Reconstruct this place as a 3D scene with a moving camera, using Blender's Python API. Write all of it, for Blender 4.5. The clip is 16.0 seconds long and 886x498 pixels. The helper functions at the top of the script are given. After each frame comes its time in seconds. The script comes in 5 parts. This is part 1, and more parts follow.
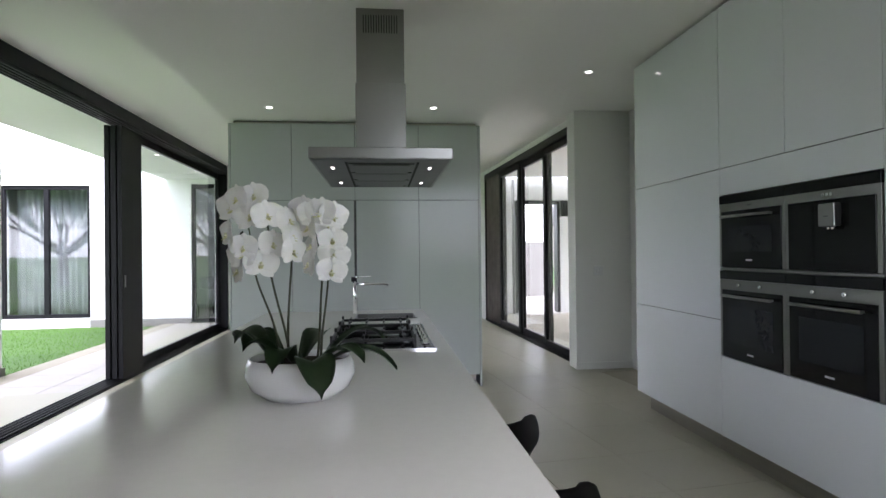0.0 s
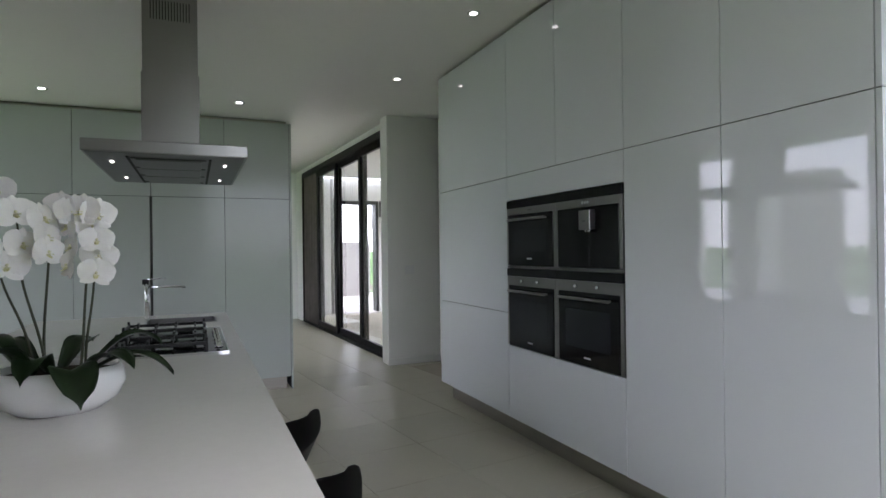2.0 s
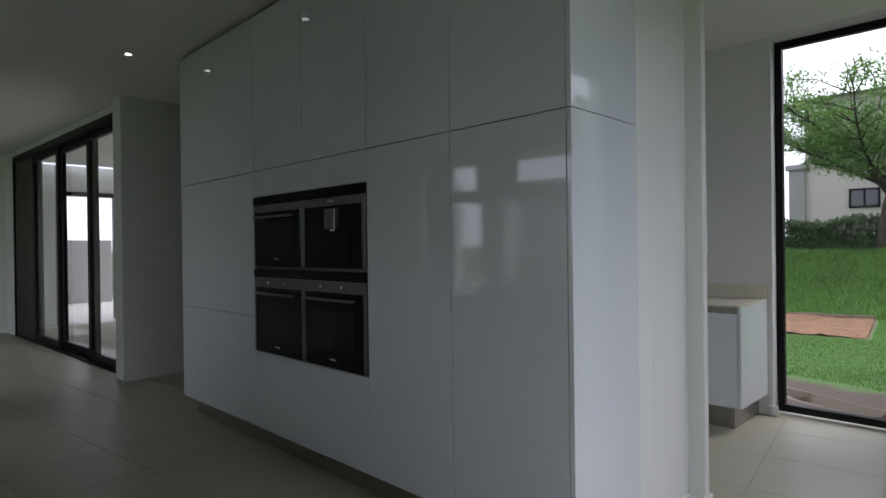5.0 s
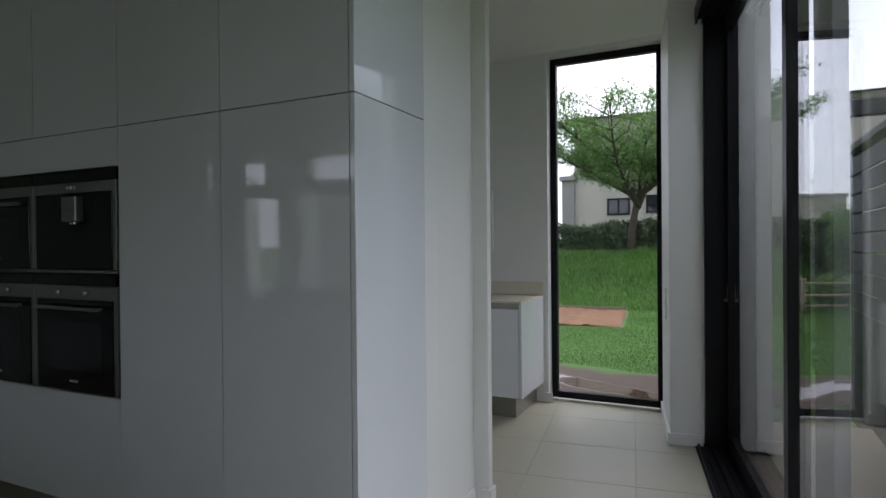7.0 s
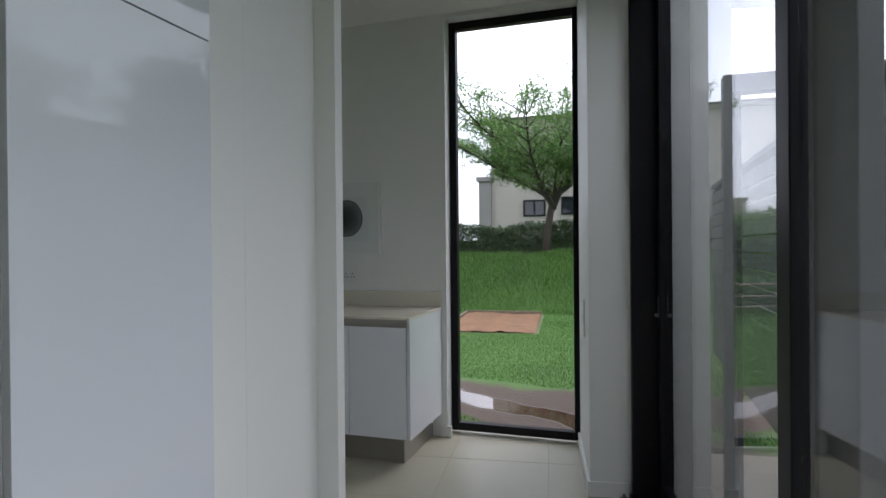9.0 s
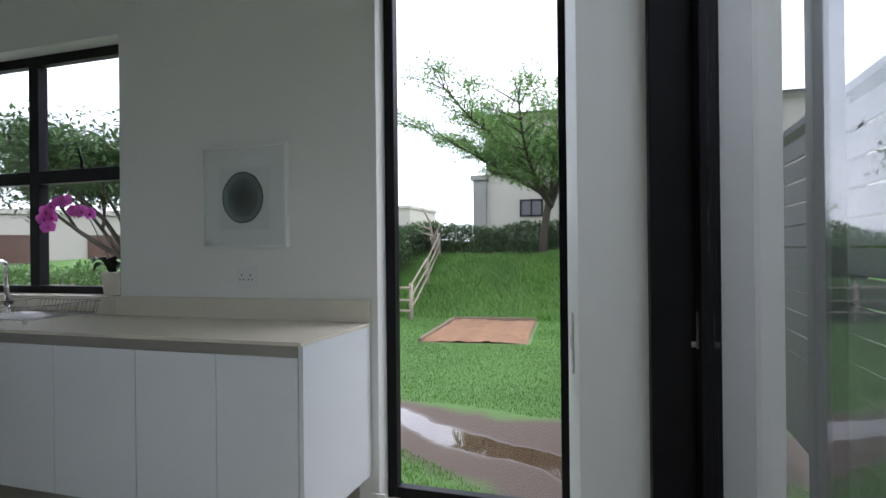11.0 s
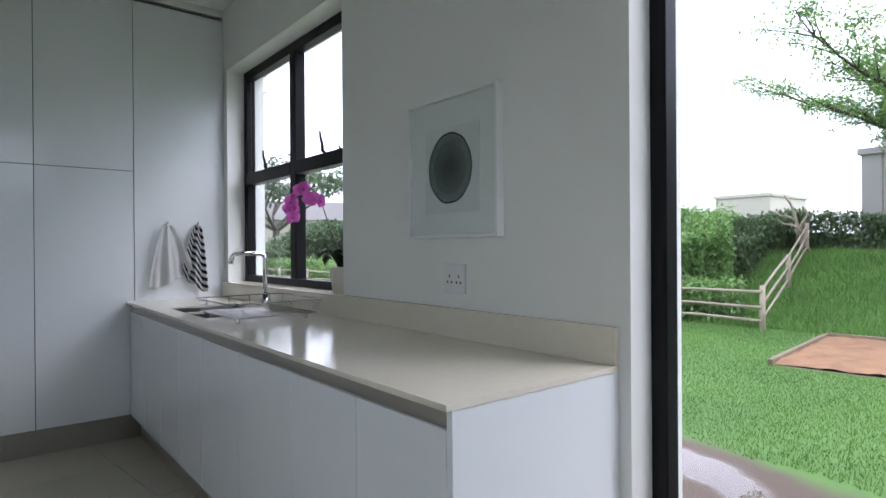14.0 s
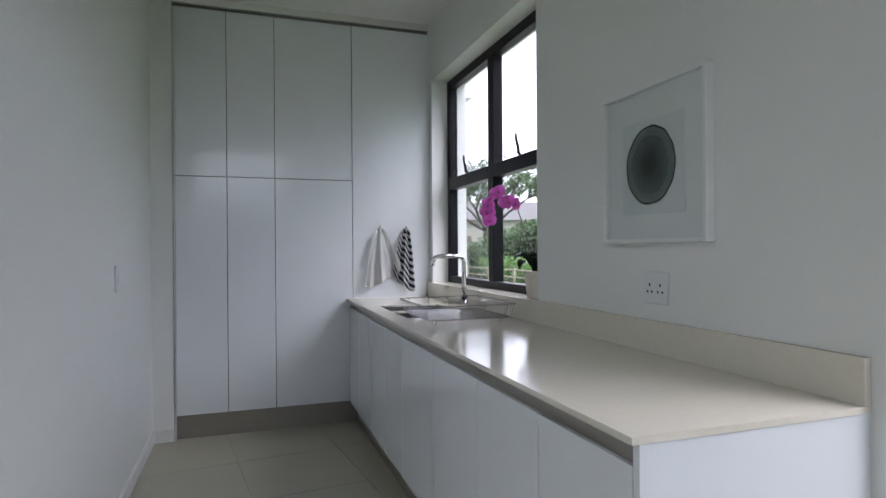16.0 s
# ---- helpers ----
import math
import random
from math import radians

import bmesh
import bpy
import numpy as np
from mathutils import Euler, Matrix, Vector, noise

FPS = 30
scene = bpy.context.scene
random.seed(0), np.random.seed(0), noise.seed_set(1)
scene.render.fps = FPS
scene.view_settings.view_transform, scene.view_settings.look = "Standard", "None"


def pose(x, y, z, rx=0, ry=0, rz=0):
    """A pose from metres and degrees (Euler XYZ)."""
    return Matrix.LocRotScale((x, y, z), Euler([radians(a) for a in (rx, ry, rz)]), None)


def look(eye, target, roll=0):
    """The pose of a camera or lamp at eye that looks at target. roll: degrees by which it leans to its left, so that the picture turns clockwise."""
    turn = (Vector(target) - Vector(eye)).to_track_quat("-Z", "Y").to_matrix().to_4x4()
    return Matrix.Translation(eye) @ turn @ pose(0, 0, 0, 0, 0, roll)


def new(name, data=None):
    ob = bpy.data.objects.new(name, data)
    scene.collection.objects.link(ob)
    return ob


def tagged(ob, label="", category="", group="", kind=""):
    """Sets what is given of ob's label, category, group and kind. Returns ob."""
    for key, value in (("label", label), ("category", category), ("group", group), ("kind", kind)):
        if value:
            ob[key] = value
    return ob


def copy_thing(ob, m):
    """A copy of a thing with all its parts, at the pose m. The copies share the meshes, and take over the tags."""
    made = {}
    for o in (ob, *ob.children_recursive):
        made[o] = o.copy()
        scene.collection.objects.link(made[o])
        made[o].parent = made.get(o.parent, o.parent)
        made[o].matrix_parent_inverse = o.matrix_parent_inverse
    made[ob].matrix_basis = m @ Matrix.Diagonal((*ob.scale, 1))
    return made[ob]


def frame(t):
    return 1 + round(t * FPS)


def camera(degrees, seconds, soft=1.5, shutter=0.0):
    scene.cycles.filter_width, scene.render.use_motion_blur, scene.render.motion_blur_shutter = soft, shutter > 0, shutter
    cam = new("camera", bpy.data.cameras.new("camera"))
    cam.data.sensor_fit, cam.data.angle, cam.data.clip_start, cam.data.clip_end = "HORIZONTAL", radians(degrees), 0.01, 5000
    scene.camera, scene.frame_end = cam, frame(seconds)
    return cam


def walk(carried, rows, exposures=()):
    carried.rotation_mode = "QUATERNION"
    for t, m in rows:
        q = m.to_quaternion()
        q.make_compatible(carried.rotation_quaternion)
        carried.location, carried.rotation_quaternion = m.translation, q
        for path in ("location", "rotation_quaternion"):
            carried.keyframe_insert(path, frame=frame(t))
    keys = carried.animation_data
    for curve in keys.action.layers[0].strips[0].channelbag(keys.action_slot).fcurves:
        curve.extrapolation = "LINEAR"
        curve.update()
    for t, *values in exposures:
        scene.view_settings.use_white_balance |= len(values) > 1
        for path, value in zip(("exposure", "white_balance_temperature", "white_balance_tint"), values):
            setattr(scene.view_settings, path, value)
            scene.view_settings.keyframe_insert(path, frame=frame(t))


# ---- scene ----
cam = camera(74.7, 16.0)
PATH = [
    (0, (-0.174, -0.196, 1.342), (0.037, 1.793, 1.353), -0.6),
    (0.5, (-0.118, -0.254, 1.341), (0.24, 1.714, 1.348), -0.6),
    (1, (-0.098, -0.276, 1.338), (0.431, 1.652, 1.346), -0.6),
    (1.5, (-0.084, -0.295, 1.346), (0.592, 1.587, 1.351), -0.7),
    (2, (-0.071, -0.311, 1.341), (0.717, 1.527, 1.345), -0.7),
    (2.5, (-0.05, -0.341, 1.335), (0.832, 1.454, 1.34), -0.6),
    (3, (-0.031, -0.369, 1.333), (0.94, 1.379, 1.334), -0.7),
    (5.5, (0.146, -0.311, 1.342), (1.678, 0.974, 1.33), -0.6),
    (6, (0.164, -0.297, 1.336), (1.804, 0.847, 1.321), -0.5),
    (6.5, (0.208, -0.28, 1.325), (1.944, 0.712, 1.313), -0.6),
    (7, (0.315, -0.282, 1.323), (2.118, 0.584, 1.311), -0.5),
    (7.5, (0.489, -0.268, 1.33), (2.336, 0.499, 1.32), -0.5),
    (8, (0.699, -0.232, 1.323), (2.575, 0.462, 1.311), -0.5),
    (8.5, (0.96, -0.199, 1.328), (2.862, 0.419, 1.315), -0.5),
    (11, (2.526, -0.129, 1.248), (4.429, 0.487, 1.251), -0.6),
    (11.5, (2.798, -0.089, 1.247), (4.664, 0.629, 1.262), -0.1),
    (12, (3.043, -0.046, 1.248), (4.842, 0.828, 1.248), -0.3),
    (12.5, (3.277, -0.023, 1.249), (4.958, 1.061, 1.247), -0.4),
    (13, (3.447, 0.03, 1.231), (4.987, 1.307, 1.237), -0.1),
    (13.5, (3.601, 0.092, 1.234), (4.996, 1.526, 1.228), -0.5),
    (14, (3.682, 0.122, 1.234), (4.945, 1.673, 1.229), -0.4),
    (14.5, (3.724, 0.13, 1.243), (4.815, 1.807, 1.238), -0.4),
    (15, (3.747, 0.132, 1.253), (4.664, 1.909, 1.248), -0.5),
    (15.5, (3.763, 0.14, 1.256), (4.539, 1.984, 1.25), -0.5),
    (16, (3.782, 0.16, 1.256), (4.425, 2.053, 1.253), -0.4),
]
walk(cam, [(t, look(eye, target, roll)) for t, eye, target, roll in PATH],
     ((0, 2.78, 6070, 23), (0.5, 2.98, 6070, 23), (1.5, 2.75, 6070, 23), (3, 2.12, 6070, 22), (5.5, 1.02, 6050, 20), (6.5, 0.86, 6050, 19), (7.5, 1.28, 6050, 19), (8.5, 1.15, 6050, 19), (11, 1.55, 5950, 18), (12.3, 1.94, 5850, 19), (13.5, 1.85, 5850, 20),
      (15, 2.10, 5950, 21), (16, 1.98, 5950, 22)))

# ---- light ----
world = bpy.data.worlds.new("world")
scene.world = world
world.use_nodes = True
wn, wl = world.node_tree.nodes, world.node_tree.links
wn.clear()
w_out = wn.new("ShaderNodeOutputWorld")
w_bg = wn.new("ShaderNodeBackground")
w_sky = wn.new("ShaderNodeTexSky")
w_sky.sky_type, w_sky.sun_disc = "NISHITA", False
w_sky.sun_elevation, w_sky.sun_rotation = radians(50), radians(138)
w_scale = wn.new("ShaderNodeVectorMath")
w_scale.operation = "SCALE"
w_scale.inputs["Scale"].default_value = 0.10
w_co = wn.new("ShaderNodeTexCoord")
w_noise = wn.new("ShaderNodeTexNoise")
w_noise.inputs["Scale"].default_value, w_noise.inputs["Detail"].default_value = 2.6, 6.0
w_ramp = wn.new("ShaderNodeMapRange")
w_ramp.inputs["From Min"].default_value, w_ramp.inputs["From Max"].default_value = 0.36, 0.62
w_ramp.inputs["To Min"].default_value, w_ramp.inputs["To Max"].default_value = 0.62, 1.0
w_mix = wn.new("ShaderNodeMix")
w_mix.data_type = "RGBA"
w_mix.inputs["B"].default_value = (0.98, 1.0, 1.03, 1)
wl.new(w_co.outputs["Generated"], w_noise.inputs["Vector"])
wl.new(w_noise.outputs["Fac"], w_ramp.inputs["Value"])
wl.new(w_ramp.outputs["Result"], w_mix.inputs["Factor"])
wl.new(w_sky.outputs["Color"], w_scale.inputs[0])
wl.new(w_scale.outputs["Vector"], w_mix.inputs["A"])
wl.new(w_mix.outputs["Result"], w_bg.inputs["Color"])
w_bg.inputs["Strength"].default_value = 1.0
wl.new(w_bg.outputs["Background"], w_out.inputs["Surface"])

sun = new("sun", bpy.data.lights.new("sun", "SUN"))
sun.data.energy, sun.data.angle, sun.data.color = 0.7, radians(45), (1.0, 0.96, 0.9)
sun.matrix_world = look((9, -10, 16), (0, 0, 0))


# ---- materials ----
def material(name, color, rough=0.5, metal=0.0, vary=0.06, scale=3.0, fine=60.0, bump=0.05, coat=0.0,
             rough_vary=0.05, color2=None, stretch=(1, 1, 1), random_vary=0.0, ior=1.5):
    m = bpy.data.materials.new(name)
    m.use_nodes = True
    n, l = m.node_tree.nodes, m.node_tree.links
    b = n["Principled BSDF"]
    co = n.new("ShaderNodeTexCoord")
    mp = n.new("ShaderNodeMapping")
    mp.inputs["Scale"].default_value = stretch
    l.new(co.outputs["Object"], mp.inputs["Vector"])
    n1, n2 = n.new("ShaderNodeTexNoise"), n.new("ShaderNodeTexNoise")
    n1.inputs["Scale"].default_value, n1.inputs["Detail"].default_value = scale, 5
    n2.inputs["Scale"].default_value, n2.inputs["Detail"].default_value = fine, 3
    l.new(mp.outputs["Vector"], n1.inputs["Vector"])
    l.new(mp.outputs["Vector"], n2.inputs["Vector"])
    add = n.new("ShaderNodeMath")
    add.operation = "MULTIPLY_ADD"
    add.inputs[1].default_value = 0.4
    l.new(n2.outputs["Fac"], add.inputs[0])
    l.new(n1.outputs["Fac"], add.inputs[2])
    last = add.outputs[0]
    if random_vary:
        info = n.new("ShaderNodeObjectInfo")
        more = n.new("ShaderNodeMath")
        more.operation = "MULTIPLY_ADD"
        more.inputs[1].default_value = random_vary
        l.new(info.outputs["Random"], more.inputs[0])
        l.new(last, more.inputs[2])
        last = more.outputs[0]
    rng = n.new("ShaderNodeMapRange")
    rng.inputs["From Min"].default_value, rng.inputs["From Max"].default_value = 0.4, 1.0 + random_vary
    l.new(last, rng.inputs["Value"])
    mix = n.new("ShaderNodeMix")
    mix.data_type = "RGBA"
    hi = color2 or tuple(min(1, c * (1 + vary)) for c in color)
    lo = color if color2 else tuple(c * (1 - vary) for c in color)
    mix.inputs["A"].default_value, mix.inputs["B"].default_value = (*lo, 1), (*hi, 1)
    l.new(rng.outputs["Result"], mix.inputs["Factor"])
    l.new(mix.outputs["Result"], b.inputs["Base Color"])
    rr = n.new("ShaderNodeMapRange")
    rr.inputs["To Min"].default_value, rr.inputs["To Max"].default_value = max(0.01, rough - rough_vary), rough + rough_vary
    l.new(n1.outputs["Fac"], rr.inputs["Value"])
    l.new(rr.outputs["Result"], b.inputs["Roughness"])
    b.inputs["Metallic"].default_value = metal
    b.inputs["IOR"].default_value = ior
    b.inputs["Coat Weight"].default_value = coat
    b.inputs["Coat Roughness"].default_value = 0.03
    if bump:
        bp = n.new("ShaderNodeBump")
        bp.inputs["Strength"].default_value, bp.inputs["Distance"].default_value = bump, 0.01
        l.new(last, bp.inputs["Height"])
        l.new(bp.outputs["Normal"], b.inputs["Normal"])
    return m


def glass_material(name, tint=(0.98, 0.99, 0.986), base=0.022):
    """Clear glass whose gloss grows towards grazing views (Schlick)."""
    m = bpy.data.materials.new(name)
    m.use_nodes = True
    n, l = m.node_tree.nodes, m.node_tree.links
    n.remove(n["Principled BSDF"])
    tr, gl, mx, lw = n.new("ShaderNodeBsdfTransparent"), n.new("ShaderNodeBsdfGlossy"), n.new("ShaderNodeMixShader"), n.new("ShaderNodeLayerWeight")
    tr.inputs["Color"].default_value = (*tint, 1)
    gl.inputs["Roughness"].default_value = 0.0
    lw.inputs["Blend"].default_value = 0.5
    pw, ma = n.new("ShaderNodeMath"), n.new("ShaderNodeMath")
    pw.operation, ma.operation = "POWER", "MULTIPLY_ADD"
    pw.inputs[1].default_value = 5.0
    ma.inputs[1].default_value, ma.inputs[2].default_value = 1 - base, base
    l.new(lw.outputs["Facing"], pw.inputs[0])
    l.new(pw.outputs[0], ma.inputs[0])
    l.new(ma.outputs[0], mx.inputs["Fac"])
    l.new(tr.outputs["BSDF"], mx.inputs[1])
    l.new(gl.outputs["BSDF"], mx.inputs[2])
    l.new(mx.outputs["Shader"], n["Material Output"].inputs["Surface"])
    return m


def lamp_material(name, color, strength):
    m = bpy.data.materials.new(name)
    m.use_nodes = True
    b = m.node_tree.nodes["Principled BSDF"]
    b.inputs["Emission Color"].default_value = (*color, 1)
    b.inputs["Emission Strength"].default_value = strength
    return m


WALL = material("wall_paint", (0.78, 0.79, 0.76), 0.55, vary=0.015, scale=1.2, fine=180, bump=0.03)
CEIL = material("ceiling_paint", (0.80, 0.80, 0.77), 0.7, vary=0.012, scale=0.8, fine=150, bump=0.02)
RENDER = material("white_render", (0.87, 0.87, 0.85), 0.8, vary=0.03, scale=1.5, fine=120, bump=0.15)
LACQUER = material("gloss_lacquer", (0.72, 0.75, 0.785), 0.04, vary=0.008, scale=0.8, fine=4, bump=0.012, coat=0.3, rough_vary=0.008)
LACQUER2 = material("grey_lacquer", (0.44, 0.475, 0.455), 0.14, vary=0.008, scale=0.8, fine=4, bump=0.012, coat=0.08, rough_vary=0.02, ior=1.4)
SATIN = material("satin_lacquer", (0.76, 0.79, 0.81), 0.16, vary=0.008, scale=0.8, fine=5, bump=0.012, coat=0.3, rough_vary=0.03)
CARCASS = material("dark_carcass", (0.10, 0.10, 0.10), 0.6)
QUARTZ = material("quartz", (0.72, 0.71, 0.66), 0.10, vary=0.02, scale=30, fine=300, bump=0.01, rough_vary=0.03)
QUARTZ2 = material("cream_quartz", (0.72, 0.68, 0.57), 0.13, vary=0.025, scale=40, fine=350, bump=0.01, rough_vary=0.03)
TILE = material("floor_tile", (0.425, 0.405, 0.31), 0.42, vary=0.05, scale=2.2, fine=45, bump=0.03, rough_vary=0.04, random_vary=0.12)
GROUT = material("grout", (0.39, 0.355, 0.28), 0.9, vary=0.1)
TERRACE = material("terrace_paving", (0.36, 0.30, 0.23), 0.55, vary=0.1, scale=2.5, fine=50, bump=0.1)
PAVING = material("paving", (0.50, 0.47, 0.43), 0.6, vary=0.08, scale=2.5, fine=50, bump=0.1, random_vary=0.3)
BLACK = material("black_aluminium", (0.012, 0.012, 0.014), 0.38, vary=0.15, scale=8, fine=200, bump=0.03)
SINK = material("sink_steel", (0.17, 0.17, 0.165), 0.40, metal=1.0, vary=0.05, scale=6, fine=120, bump=0.02)
WIRE = material("dull_chrome", (0.42, 0.41, 0.40), 0.22, metal=1.0, vary=0.03, bump=0)
STEEL = material("brushed_steel", (0.25, 0.25, 0.235), 0.30, metal=1.0, vary=0.03, scale=2, fine=60, bump=0, stretch=(1, 1, 4))
# Kickboard metal; also the painted shade of the recessed strips above tall cabinets.
KICK = material("kick_metal_and_gap_shade", (0.36, 0.34, 0.30), 0.35, metal=0.8, vary=0.06, stretch=(0.3, 0.3, 12), fine=60, bump=0.03)
CHROME = material("chrome", (0.80, 0.81, 0.83), 0.06, metal=1.0, vary=0.01, bump=0, rough_vary=0.02)
OVENGLASS = material("oven_glass", (0.006, 0.006, 0.007), 0.05, vary=0.1, bump=0, rough_vary=0.01)
OVENPANE = material("oven_window", (0.016, 0.018, 0.021), 0.07, vary=0.1, bump=0, rough_vary=0.01)
IRON = material("cast_iron", (0.015, 0.015, 0.016), 0.55, vary=0.2, fine=150, bump=0.15)
MARK = material("pale_mark", (0.55, 0.56, 0.57), 0.4, vary=0.02, bump=0)
CERAMIC = material("white_ceramic", (0.78, 0.78, 0.76), 0.18, vary=0.01, bump=0.01, coat=0.3)
POT2 = material("cream_pot", (0.70, 0.66, 0.56), 0.45, vary=0.04, bump=0.05)
SOIL = material("bark_soil", (0.03, 0.02, 0.015), 0.95, vary=0.5, scale=40, fine=120, bump=0.8)
LEAF = material("orchid_leaf", (0.022, 0.045, 0.016), 0.3, vary=0.25, scale=12, fine=80, bump=0.05)
STEM = material("orchid_stem", (0.035, 0.04, 0.018), 0.5, vary=0.3, scale=30)
PETAL = material("white_petal", (0.82, 0.81, 0.78), 0.6, vary=0.03, scale=60, fine=200, bump=0.06)
PETAL.node_tree.nodes["Principled BSDF"].inputs["Subsurface Weight"].default_value = 0.25
PETAL.node_tree.nodes["Principled BSDF"].inputs["Subsurface Radius"].default_value = (0.02, 0.02, 0.015)
LIP = material("yellow_lip", (0.55, 0.52, 0.18), 0.5, color2=(0.78, 0.76, 0.58), scale=80)
MAGENTA = material("magenta_petal", (0.68, 0.15, 0.55), 0.55, vary=0.25, scale=60, fine=200, bump=0.06)
LIP2 = material("purple_lip", (0.25, 0.01, 0.13), 0.5, vary=0.2)
STOOL = material("black_plastic", (0.012, 0.012, 0.013), 0.42, vary=0.1, fine=250, bump=0.05)
CURTAIN = material("taupe_curtain", (0.24, 0.22, 0.20), 0.9, vary=0.2, scale=6, fine=200, bump=0.2)
SHEER = material("grey_curtain", (0.60, 0.60, 0.61), 0.9, vary=0.15, scale=5, fine=150, bump=0.15)
TOWEL = material("white_towel", (0.85, 0.85, 0.84), 0.95, vary=0.04, scale=20, fine=400, bump=0.5)
PLASTIC = material("white_plastic", (0.74, 0.75, 0.75), 0.3, vary=0.01, bump=0.01)
HOLE = material("socket_hole", (0.01, 0.01, 0.01), 0.7, bump=0)
FRAMEW = material("white_frame", (0.78, 0.79, 0.78), 0.35, vary=0.015, bump=0.02)
MOUNT = material("picture_mount", (0.76, 0.78, 0.77), 0.8, vary=0.01, fine=300, bump=0.03)
PAPER = material("picture_paper", (0.68, 0.71, 0.71), 0.8, vary=0.02, fine=300, bump=0.03)
SAND = material("sand", (0.12, 0.058, 0.028), 0.95, color2=(0.31, 0.17, 0.085), scale=7, fine=50, bump=0.8)
TIMBER = material("weathered_timber", (0.30, 0.25, 0.19), 0.8, vary=0.25, scale=5, fine=60, bump=0.3, stretch=(1, 1, 6))
BARK = material("bark", (0.055, 0.044, 0.033), 0.9, vary=0.3, scale=6, fine=40, bump=0.6)
FOLIAGE = material("foliage", (0.085, 0.18, 0.04), 0.55, color2=(0.21, 0.36, 0.10), scale=1.6, fine=9, bump=0)
FOLIAGE2 = material("dark_foliage", (0.04, 0.085, 0.028), 0.6, color2=(0.10, 0.16, 0.06), scale=1.2, fine=8, bump=0)
GRASS = material("grass_blades", (0.074, 0.172, 0.027), 0.7, color2=(0.135, 0.275, 0.049), scale=0.9, fine=12, bump=0)
PLASTER = material("beige_plaster", (0.41, 0.38, 0.335), 0.9, vary=0.05, scale=0.6, fine=30, bump=0.1)
PLASTER2 = material("grey_plaster", (0.24, 0.23, 0.22), 0.9, vary=0.05, scale=0.6, fine=30, bump=0.1)
ROOF = material("grey_roof", (0.13, 0.12, 0.115), 0.7, vary=0.1, scale=2, fine=20, bump=0.2)
SHUTTER = material("brown_shutter", (0.10, 0.05, 0.035), 0.6, vary=0.1)
DARKGLASS = material("dark_pane", (0.02, 0.025, 0.03), 0.05, bump=0)
SLAT2 = material("grey_post", (0.075, 0.08, 0.088), 0.5, vary=0.06, bump=0.02)
SLAT = material("grey_slat", (0.030, 0.032, 0.036), 0.45, vary=0.06, bump=0.02)
for dark, level in ((BLACK, 0.12), (OVENGLASS, 0.28), (OVENPANE, 0.3)):
    dark.node_tree.nodes["Principled BSDF"].inputs["Specular IOR Level"].default_value = level
GLASS = glass_material("clear_glass")
MIRRORED = glass_material("reflective_glass", (0.88, 0.91, 0.92), 0.07)
SOLAR = glass_material("solar_glass", (0.90, 0.915, 0.91), 0.10)
LAMP = lamp_material("lamp_glow", (1.0, 0.95, 0.86), 0.9)


def let_light_through(m, share):
    """Leaves and petals: part of the light passes the thin blade."""
    n, l = m.node_tree.nodes, m.node_tree.links
    b, out = n["Principled BSDF"], n["Material Output"]
    tr, mx = n.new("ShaderNodeBsdfTranslucent"), n.new("ShaderNodeMixShader")
    l.new(b.inputs["Base Color"].links[0].from_socket, tr.inputs["Color"])
    mx.inputs["Fac"].default_value = share
    l.new(b.outputs["BSDF"], mx.inputs[1])
    l.new(tr.outputs["BSDF"], mx.inputs[2])
    l.new(mx.outputs["Shader"], out.inputs["Surface"])


for leafy, share in ((FOLIAGE, 0.30), (FOLIAGE2, 0.30), (GRASS, 0.3), (MAGENTA, 0.35)):
    let_light_through(leafy, share)


